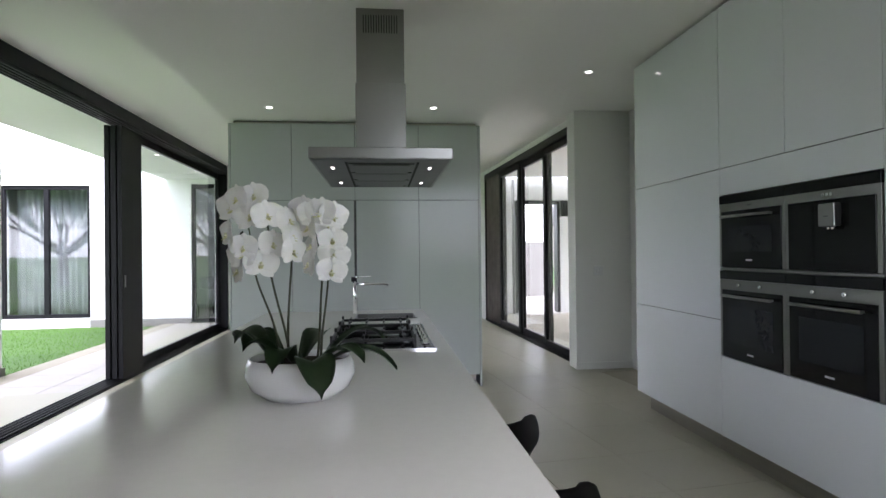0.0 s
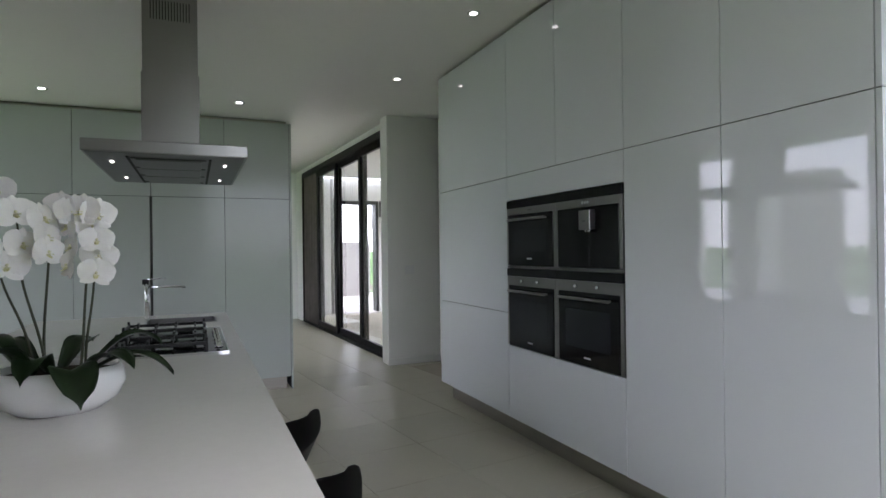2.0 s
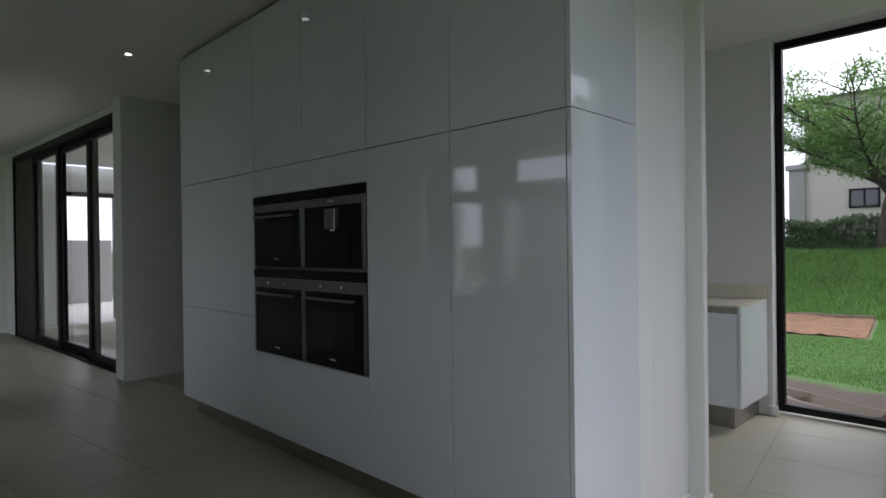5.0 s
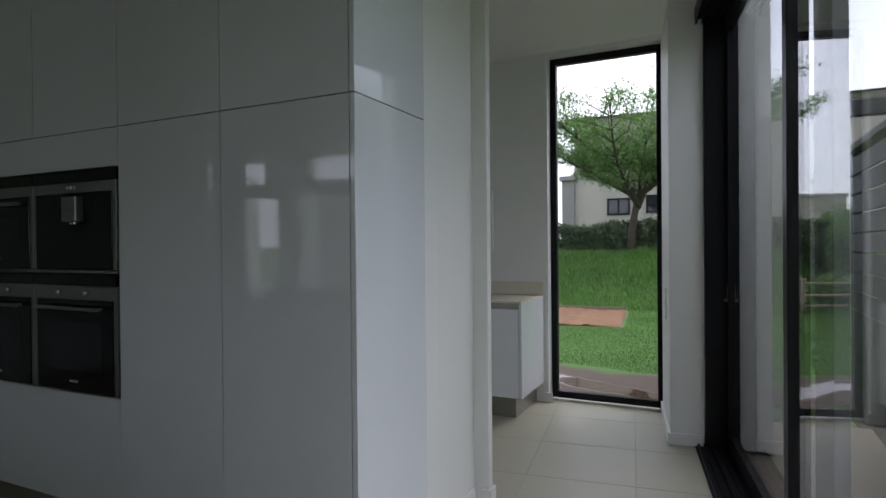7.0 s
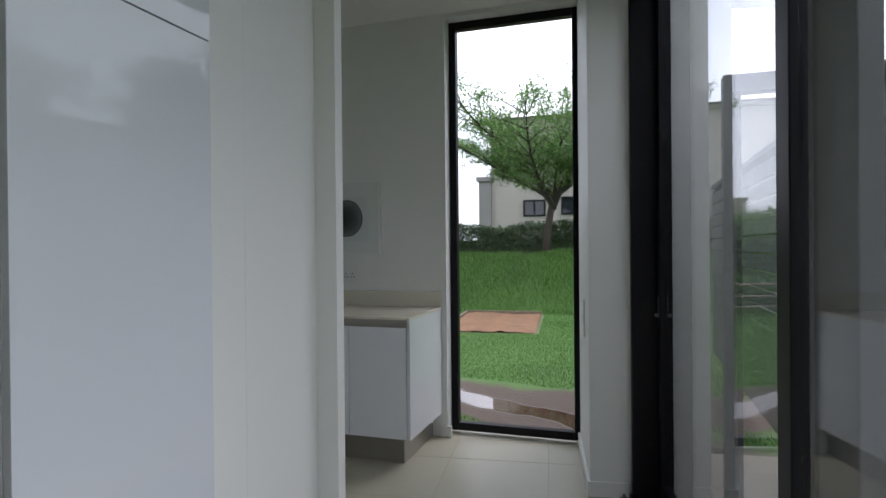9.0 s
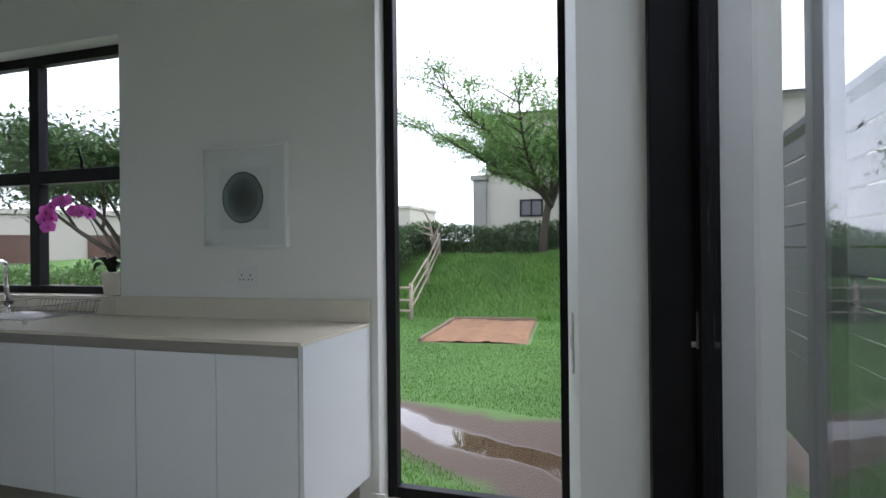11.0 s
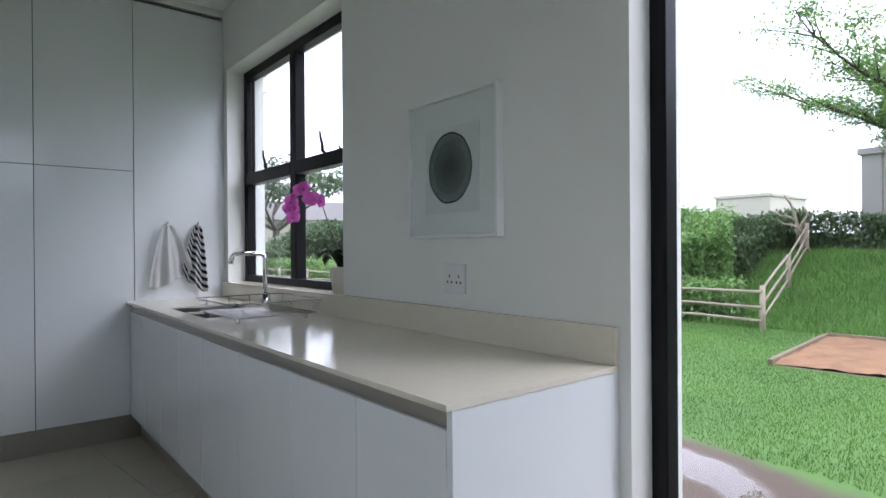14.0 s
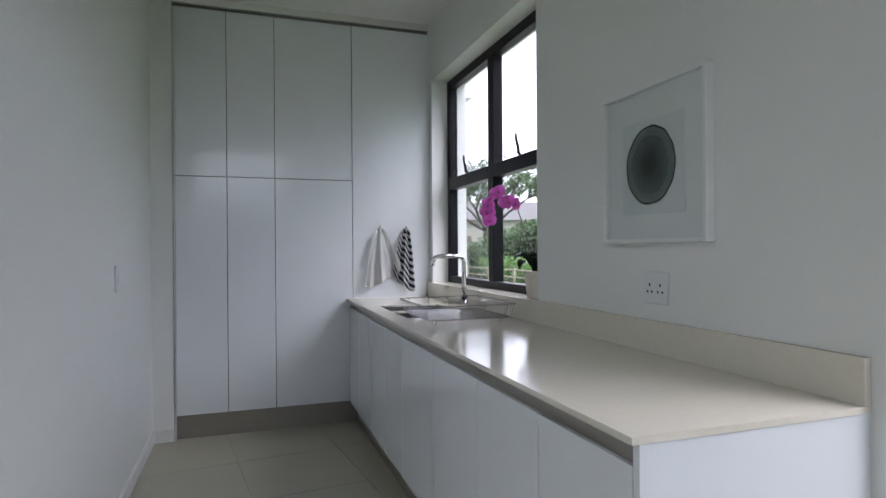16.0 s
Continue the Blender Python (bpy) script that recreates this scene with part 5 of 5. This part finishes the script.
def sandz(u, v):
    x, y = (u - 0.5) * 2.86, (v - 0.5) * 1.68
    return PM @ Vector((x, y, 0.03 + 0.035 * noise.noise((x * 2.5, y * 2.5, 1)) + 0.02 * noise.noise((x * 7, y * 7, 2))))


part("sand", sheet(bmesh.new(), sandz, 60, 40), SAND, pit)
for r in ((-1.47, 1.47, 0.84, 0.90, -0.05, 0.075), (-1.47, 1.47, -0.88, -0.84, -0.05, 0.005), (1.43, 1.49, -0.84, 0.84, -0.05, 0.085), (-1.47, -1.43, -0.84, 0.84, -0.05, 0.005)):
    part("edge_board", boxes(r, bevel=0.008, m=PM), EDGE, pit)


def fence(path, spacing, rails, tall, label):
    f = thing("timber_fence", None, None, label, "fence")
    rnd = random.Random(2)
    posts = []
    for (xa, ya), (xb, yb) in zip(path, path[1:]):
        n = max(1, round(math.hypot(xb - xa, yb - ya) / spacing))
        posts += [(xa + (xb - xa) * k / n, ya + (yb - ya) * k / n) for k in range(n)]
    posts.append(path[-1])
    for x, y in posts:
        g = height(x, y)
        part("post", tube(bmesh.new(), [(x, y, g - 0.2), (x + rnd.uniform(-.02, .02), y, g + tall + rnd.uniform(0, 0.06))], [0.055, 0.048], 8), TIMBER, f)
    for (xa, ya), (xb, yb) in zip(posts, posts[1:]):
        for h in rails:
            a = Vector((xa - 0.05, ya, height(xa, ya) + h + rnd.uniform(-.02, .02)))
            b = Vector((xb - 0.05, yb, height(xb, yb) + h + rnd.uniform(-.02, .02)))
            mid = (a + b) / 2 + Vector((0, 0, rnd.uniform(-0.02, 0.03)))
            part("rail", tube(bmesh.new(), [a, mid, b], [0.028, 0.025, 0.022], 6), TIMBER, f)


fence([(19.8, 5.6), (14.34, 4.44), (13.6, 11), (13.0, 24)], 2.3, (0.18, 0.42, 0.68), 0.74, "weathered round-rail timber fence")


def leaves_mesh(name, points, size, mat, rnd, flat=0.5):
    """Small folded leaves at points, each two triangles."""
    v, f = [], []
    for p in points:
        s = size * rnd.uniform(0.6, 1.3)
        yaw, tilt = rnd.uniform(0, 6.283), rnd.gauss(0, flat)
        d = Vector((math.cos(yaw) * math.cos(tilt), math.sin(yaw) * math.cos(tilt), math.sin(tilt)))
        w = Vector((-math.sin(yaw), math.cos(yaw), rnd.uniform(-0.5, 0.5))) * 0.42
        k = len(v)
        v += [p, p + s * (0.5 * d + 0.5 * w), p + s * d + Vector((0, 0, -0.15 * s)), p + s * (0.5 * d - 0.5 * w)]
        f += [(k, k + 1, k + 2), (k, k + 2, k + 3)]
    me = bpy.data.meshes.new(name)
    me.from_pydata(v, [], f)
    me.materials.append(mat)
    return me


def tree(m, seed, fork, reach, rise, label, leaf, count, mat, limbs=6, girth=0.22, thick=1.0, per=60):
    rnd = random.Random(seed)
    t = thing("tree", None, None, label, "tree", at=m)
    wood, tips = bmesh.new(), []
    tube(wood, [(0, 0, -0.3), (0.02, 0.01, fork * 0.5), (0.05, 0, fork)], [girth * 1.25, girth, girth * 0.9], 10)

    def grow(p, d, length, r, level):
        q = p + d * length * 0.5 + Vector((rnd.uniform(-.08, .08), rnd.uniform(-.08, .08), 0.02)) * length
        e = q + (d + Vector((0, 0, 0.10))).normalized() * length * 0.5
        tube(wood, [p, q, e], [r, r * 0.82, r * 0.62], 7 if level < 2 else 5, caps=False)
        if level >= 2:
            tips.append(((q + e) / 2, length))
        if level >= 3:
            tips.append((e, length))
            return
        for k in range(rnd.choice((2, 3, 3))):
            yaw = rnd.uniform(-0.85, 0.85)
            nd = Matrix.Rotation(yaw, 3, "Z") @ d
            nd.z += rnd.uniform(-0.22, 0.35)
            grow(e, nd.normalized(), length * rnd.uniform(0.55, 0.8), r * 0.6, level + 1)
    for k in range(limbs):
        a = 2 * math.pi * k / limbs + rnd.uniform(-0.3, 0.3)
        d = Vector((math.cos(a), math.sin(a), rise * rnd.uniform(0.6, 1.3))).normalized()
        grow(Vector((0.05, 0, fork * rnd.uniform(0.85, 1.0))), d, reach * rnd.uniform(0.36, 0.46), girth * 0.5, 0)
    part("trunk", wood, BARK, t)
    pts = []
    while len(pts) < count:
        c, ln = tips[rnd.randrange(len(tips))]
        cc = c + Vector((rnd.gauss(0, 1), rnd.gauss(0, 1), rnd.gauss(0, 0.5) + 0.2)) * 0.28 * thick
        for k in range(per // 6):
            pts.append(cc + Vector((rnd.gauss(0, 1), rnd.gauss(0, 1), rnd.gauss(0, 0.6))) * 0.16 * thick)
    tagged(part("crown", leaves_mesh("crown", pts, leaf, mat, rnd), mat, t), kind="stuff")
    return t


def umbrella_tree(m, seed, label):
    """Low fork, long limbs rising outward to a flat top, thin shoots above it."""
    rnd = random.Random(seed)
    t = thing("tree", None, None, label, "tree", at=m)
    wood, tips = bmesh.new(), []
    fork = Vector((0.05, -0.28, 1.95))
    tube(wood, [(0, 0, -0.3), (0.02, -0.04, 0.7), (0.04, -0.14, 1.4), fork], [0.15, 0.12, 0.11, 0.105], 10)

    def twig(p, d, length, r):
        q = p + d * length * 0.5 + Vector((rnd.uniform(-.1, .1), rnd.uniform(-.1, .1), rnd.uniform(-.02, .1))) * length
        e = q + (d + Vector((rnd.uniform(-.3, .3), rnd.uniform(-.3, .3), 0.15))).normalized() * length * 0.5
        tube(wood, [p, q, e], [r, r * 0.75, r * 0.45], 5, caps=False)
        tips.append((e, 1.0))
        tips.append((q, 0.6))
        return e

    for k in range(16):
        az = 2 * math.pi * k / 16 + rnd.uniform(-0.18, 0.18)
        inner = k % 3 == 2
        reach = rnd.uniform(1.2, 2.2) if inner else rnd.uniform(3.6, 4.3)
        top = rnd.uniform(2.2, 2.6) if inner else rnd.uniform(2.15, 2.6)
        start = fork + Vector((0, 0, rnd.uniform(-0.45, 0.05)))
        line, bend = [], rnd.uniform(-0.25, 0.25)
        for i in range(9):
            f = i / 8
            a = az + bend * f
            line.append(start + Vector((math.cos(a) * reach * f, math.sin(a) * reach * f, top * f ** 0.92 + rnd.uniform(-0.05, 0.05))))
        tube(wood, line, [0.075 - 0.0075 * i for i in range(9)], 7, caps=False)
        for i in range(2, 9):
            for side in (-1, 1, rnd.choice((-1, 1))):
                a = az + side * rnd.uniform(0.4, 1.1)
                d = Vector((math.cos(a), math.sin(a), rnd.uniform(0.1, 0.8))).normalized()
                e = twig(line[i], d, rnd.uniform(0.4, 1.0), 0.022)
                for j in range(2):
                    a2 = a + rnd.uniform(-0.9, 0.9)
                    twig(e, Vector((math.cos(a2), math.sin(a2), rnd.uniform(-0.1, 0.4))).normalized(), rnd.uniform(0.3, 0.65), 0.012)
    ceiling_z = 4.7
    pts = []
    for c, w in tips:
        if c.z > ceiling_z + 0.25 or c.z < 1.6:
            continue
        for j in range(int(36 * w)):
            pts.append(c + Vector((rnd.gauss(0, 0.17), rnd.gauss(0, 0.17), rnd.gauss(0, 0.10) + 0.02)))
    for k in range(9):
        a, d = rnd.uniform(0, 6.283), rnd.uniform(0.2, 3.2)
        p = fork + Vector((math.cos(a) * d, math.sin(a) * d, 2.3))
        e = p + Vector((rnd.uniform(-.25, .25), rnd.uniform(-.35, .35), rnd.uniform(0.7, 1.75) * (1 - 0.16 * d)))
        tube(wood, [p, (p + e) / 2 + Vector((0.04, -0.05, 0)), e], [0.028, 0.02, 0.012], 5, caps=False)
        for j in range(6):
            c = p.lerp(e, rnd.uniform(0.45, 1.0)) + Vector((rnd.gauss(0, 0.20), rnd.gauss(0, 0.22), rnd.gauss(0, 0.06)))
            pts += [c + Vector((rnd.gauss(0, 0.11), rnd.gauss(0, 0.11), rnd.gauss(0, 0.05))) for i in range(22)]
    part("trunk", wood, BARK, t)
    tagged(part("crown", leaves_mesh("crown", pts, 0.105, FOLIAGE, rnd), FOLIAGE, t), kind="stuff")
    return t


umbrella_tree(pose(20.2, 2.42, 0.98), 11, "wide flat-topped green tree on the grassy bank")
tree(pose(15.2, 13.2, -0.2), 21, 1.3, 3.5, 0.75, "broad leafy tree beyond the fence", 0.19, 34000, FOLIAGE2, limbs=8, girth=0.17, thick=1.75)
tree(pose(19, 36, 0.6), 23, 2.0, 5.0, 0.7, "dark leafy tree near the houses", 0.34, 7000, FOLIAGE2, girth=0.25, thick=1.6)
tree(pose(27.0, 12.3, 0.5), 41, 0.6, 1.7, 0.8, "small dense tree behind the hedge", 0.22, 6000, FOLIAGE, limbs=7, thick=1.3)
far = tree(pose(-9, -9, -0.1, 0, 0, 40), 31, 1.6, 3.6, 0.9, "dense green garden tree", 0.28, 7000, FOLIAGE2, limbs=7, thick=1.5)
for m in (pose(-15, -5, -0.1, 0, 0, 150), pose(-5, -15, -0.1, 0, 0, 250), pose(10.5, -8.5, -0.2, 0, 0, 80), pose(16, -8, 0, 0, 0, 10), pose(-20, 8, -0.1, 0, 0, 20)):
    copy_thing(far, m)


def hedge(name, path, width, tall, label, n, mat, leaf=0.13):
    rnd = random.Random(len(path) * 7 + n)
    pts = []
    segs = list(zip(path, path[1:]))
    lens = [math.hypot(b[0] - a[0], b[1] - a[1]) for a, b in segs]
    core = bmesh.new()
    for (a, b), ln in zip(segs, lens):
        ang = math.atan2(b[1] - a[1], b[0] - a[0])
        k = max(1, int(ln / 1.5))
        for i in range(k):
            x, y = a[0] + (b[0] - a[0]) * (i + 0.5) / k, a[1] + (b[1] - a[1]) * (i + 0.5) / k
            box(core, -ln / k / 2 - 0.05, ln / k / 2 + 0.05, -width * 0.12, width * 0.12, -0.3, tall * 0.5, bevel=0.05, m=pose(x, y, height(x, y), 0, 0, math.degrees(ang)))
    while len(pts) < n:
        (a, b) = rnd.choices(segs, lens)[0]
        t, s = rnd.random(), rnd.uniform(-1, 1)
        dx, dy = b[0] - a[0], b[1] - a[1]
        ln = math.hypot(dx, dy)
        x, y = a[0] + dx * t - dy / ln * s * width / 2, a[1] + dy * t + dx / ln * s * width / 2
        top = tall * (1 + 0.24 * noise.noise((x * 0.7, y * 0.7, 5)))
        z = rnd.random() ** 0.6 * top
        pts.append(Vector((x, y, height(x, y) + z)))
    h = thing(name, core, FOLIAGE2, label, "hedge")
    tagged(part("leaves", leaves_mesh("leaves", pts, leaf, mat, rnd, 0.8), mat, h), kind="stuff")


hedge("hedge", [(21.3, -9), (21.0, 1), (20.9, 7.0)], 0.9, 1.05, "clipped green hedge along the top of the bank", 30000, FOLIAGE2)
hedge("bush", [(17.2, 6.3), (16.2, 8.0), (15.8, 10.5)], 1.7, 1.45, "dense leafy shrubs behind the fence", 22000, FOLIAGE, 0.13)
hedge("bush", [(20.6, 6.9), (18.8, 6.8), (17.2, 6.7)], 1.3, 0.85, "leafy shrubs along the sloping fence", 12000, FOLIAGE2, 0.13)
hedge("bush", [(15.3, 5.2), (14.7, 7.2), (14.5, 10.0)], 0.9, 0.75, "low leafy plants just behind the fence", 11000, FOLIAGE, 0.11)
hedge("hedge", [(15.6, 9.5), (15.2, 18), (14.6, 30)], 1.2, 1.05, "low green hedge beyond the fence", 16000, FOLIAGE, 0.15)

hedge("bush", [(9.5, 27), (13, 27), (22, 31)], 3.0, 1.7, "leafy bushes in the neighbouring garden", 22000, FOLIAGE2, 0.28)

# bare branches by the fence
snag = thing("bare_shrub", None, None, "bare pale branches by the fence", "shrub")
rnd = random.Random(77)
for x, y, tall in ((20.2, 5.9, 1.55), (20.1, 5.6, 1.15), (20.2, 6.5, 0.9)):
    p = Vector((x, y, 1.0))
    pts = [p]
    for j in range(7):
        p = p + Vector((rnd.uniform(-0.08, 0.08), rnd.uniform(-0.13, 0.13), tall / 7))
        pts.append(p)
    stem = part("branch", tube(bmesh.new(), pts, [0.055, 0.05, 0.05, 0.045, 0.04, 0.035, 0.03, 0.025], 7), TIMBER, snag)
    part("twig", tube(bmesh.new(), [pts[4], pts[4] + Vector((0.02, 0.22, 0.10)), pts[4] + Vector((0.0, 0.38, 0.12)), pts[4] + Vector((0.03, 0.50, 0.24))], [0.035, 0.03, 0.028, 0.02], 6), TIMBER, stem)


def house(m, w, d, h, windows, label, roof=0.0, mat=PLASTER):
    """Front at local y = 0 looking to -y, w along x. windows: x0, x1, z0, z1, shutter."""
    b = thing("house", None, None, label, "house", at=m)
    part("wall", boxes((0, w, 0.12, d, -0.5, h), (-0.1, w + 0.1, 0.02, d + 0.1, h, h + 0.22), bevel=0.02), mat, b)
    if roof:
        bm = bmesh.new()
        vs = [bm.verts.new(v) for v in ((-0.4, -0.4, h + 0.2), (w + 0.4, -0.4, h + 0.2), (w + 0.4, d + 0.4, h + 0.2), (-0.4, d + 0.4, h + 0.2), (-0.4, d / 2, h + roof), (w + 0.4, d / 2, h + roof))]
        for f in ((0, 1, 5, 4), (2, 3, 4, 5), (0, 4, 3), (1, 2, 5), (3, 2, 1, 0)):
            bm.faces.new([vs[i] for i in f])
        part("roof", bm, ROOF, b)
    for x0, x1, z0, z1, shut in windows:
        wd = part("window", boxes((x0, x1, 0.06, 0.14, z0, z0 + 0.07), (x0, x1, 0.06, 0.14, z1 - 0.07, z1), (x0, x0 + 0.07, 0.06, 0.14, z0, z1), (x1 - 0.07, x1, 0.06, 0.14, z0, z1), ((x0 + x1) / 2 - 0.03, (x0 + x1) / 2 + 0.03, 0.06, 0.14, z0, z1)), SHUTTER if shut else BLACK, b)
        part("pane", boxes((x0 + 0.07, x1 - 0.07, 0.10, 0.119, z0 + 0.07, z1 - 0.07)), SHUTTER if shut else DARKGLASS, wd)
    return b


house(pose(27.5, 5.95, 0.9, 0, 0, -90), 17, 9, 6.0, ((1.5, 2.5, 1.75, 2.5, 0), (3.2, 4.3, 1.80, 2.6, 0), (6.2, 7.6, 1.75, 2.6, 0), (9.4, 10.8, 1.75, 2.6, 0)), "tall beige rendered house with a low grey roof behind the tree", 1.1)
house(pose(27.3, 6.5, 0.9, 0, 0, -90), 0.58, 3, 3.4, (), "grey rendered chimney wing of the beige house", mat=PLASTER2)
house(pose(42, 18.6, 1.0, 0, 0, -90), 3.4, 6, 3.3, ((0.6, 1.4, 0.8, 1.6, 0),), "distant flat-roofed beige house")
house(pose(17.5, 23.5, 0.3, 0, 0, -40), 10, 7, 2.5, ((1.0, 2.2, 0.6, 1.7, 1), (4.0, 5.4, 0.6, 1.7, 1), (7.0, 8.4, 0.6, 1.7, 1)), "pale rendered house with brown shuttered windows", 0.0)
house(pose(14, 46, 0.3, 0, 0, -15), 16, 8, 3.0, ((2, 3.4, 0.8, 1.9, 1), (6, 7.4, 0.8, 1.9, 1), (10, 11.4, 0.8, 1.9, 0)), "low pale house with a grey pitched roof", 2.0)


def blades(name, n, area, tall, seed, label, skip=None):
    rs = np.random.RandomState(seed)
    x, y = rs.uniform(area[0], area[1], n), rs.uniform(area[2], area[3], n)
    v, f = [], []
    for i in range(n):
        if skip and skip(x[i], y[i]):
            continue
        z = height(x[i], y[i])
        a, s, lean = rs.uniform(0, 6.283), tall * rs.uniform(0.5, 1.3), rs.uniform(0.3, 1.1)
        w = 0.004 + tall * 0.04
        cx, cy = math.cos(a), math.sin(a)
        k = len(v)
        v += [(x[i] - cy * w, y[i] + cx * w, z - 0.01), (x[i] + cy * w, y[i] - cx * w, z - 0.01), (x[i] + cx * s * lean, y[i] + cy * s * lean, z + s)]
        f.append((k, k + 1, k + 2))
    me = bpy.data.meshes.new(name)
    me.from_pydata(v, [], f)
    me.materials.append(GRASS)
    tagged(new(name, me), label, "grass", kind="stuff")


def muddy(x, y):
    w = noise.noise((x * 0.9, y * 0.9, 0)) * 0.5
    p = PM.inverted() @ Vector((x, y, 0))
    inpit = abs(p.x) < 1.5 and abs(p.y) < 0.91
    return abs(x - 7.2 + w * 0.5) < 0.6 or (abs(x - 0.5 * y - 6.3 + w * 0.5) < 0.55 and y < 3) or inpit


blades("lawn_grass", 230000, (5.9, 14.9, -2.0, 7.5), 0.030, 1, "short green lawn grass", muddy)
blades("bank_grass", 60000, (14.6, 20.6, -4.0, 6.5), 0.15, 2, "long green grass on the bank")
blades("courtyard_grass", 26000, (-10.0, -4.47, 5.0, 11.75), 0.03, 3, "short bright green courtyard lawn")

# ---- floor tiles ----
def slab_mesh(name, w, d, h, bev, mat):
    bm = bmesh.new()
    vs = []
    for z, k in ((0, 0), (h - bev, 0), (h, bev)):
        vs.append([bm.verts.new((sx * (w / 2 - k), sy * (d / 2 - k), z)) for sx, sy in ((-1, -1), (1, -1), (1, 1), (-1, 1))])
    for a, b in zip(vs, vs[1:]):
        for k in range(4):
            bm.faces.new((a[k], a[(k + 1) % 4], b[(k + 1) % 4], b[k]))
    bm.faces.new(vs[-1])
    return mesh_of(name, bm, mat)


floor_ob = bpy.data.objects["floor"]
tile_mesh = slab_mesh("tile", 0.5975, 0.5975, 0.0035, 0.001, TILE)
TR = math.radians(7.5)
u, v = Vector((math.cos(TR), math.sin(TR))), Vector((-math.sin(TR), math.cos(TR)))
rest, count = [], 0
spots = []
for i in range(-16, 6):
    for j in range(-7, 22):
        c = Vector((4.12, 0.82)) + u * (i + 0.5) * 0.6 + v * (j + 0.5) * 0.6
        inside = -3.5 < c.x < 5.3 and c.y < 11.9 and c.y > -1.6 + 0.144 * (c.x + 3) and not (2.5 < c.x < 2.95 and 1.6 < c.y < 5.8)
        if c.x > 2.4 and c.y > 5.4 and not (c.x < 2.6 and c.y < 12):
            inside = False
        if inside:
            spots.append((c.x, c.y))
spots.sort(key=lambda s: (s[1] > 9.0, s[0] < -2.2, s[1]))
for k, (x, y) in enumerate(spots):
    if k < 300:
        t = new("tile", tile_mesh)
        t.matrix_world = pose(x, y, -0.0038, 0, 0, 7.5)
        t.parent = floor_ob
    else:
        rest.append((x, y))
if rest:
    bm = bmesh.new()
    for x, y in rest:
        box(bm, -0.298, 0.298, -0.298, 0.298, -0.0038, -0.0004, m=pose(x, y, 0, 0, 0, 7.5))
    tagged(part("tiles", bm, TILE, floor_ob), kind="stuff")

veranda = bpy.data.objects["pavement_veranda"]
slab = slab_mesh("paving_slab", 0.592, 0.592, 0.012, 0.002, PAVING)
for i in range(2):
    for j in range(24):
        t = new("paving_slab", slab)
        t.matrix_world = pose(-3.85 + i * 0.6, -2.5 + j * 0.6, -0.0125)
        t.parent = veranda
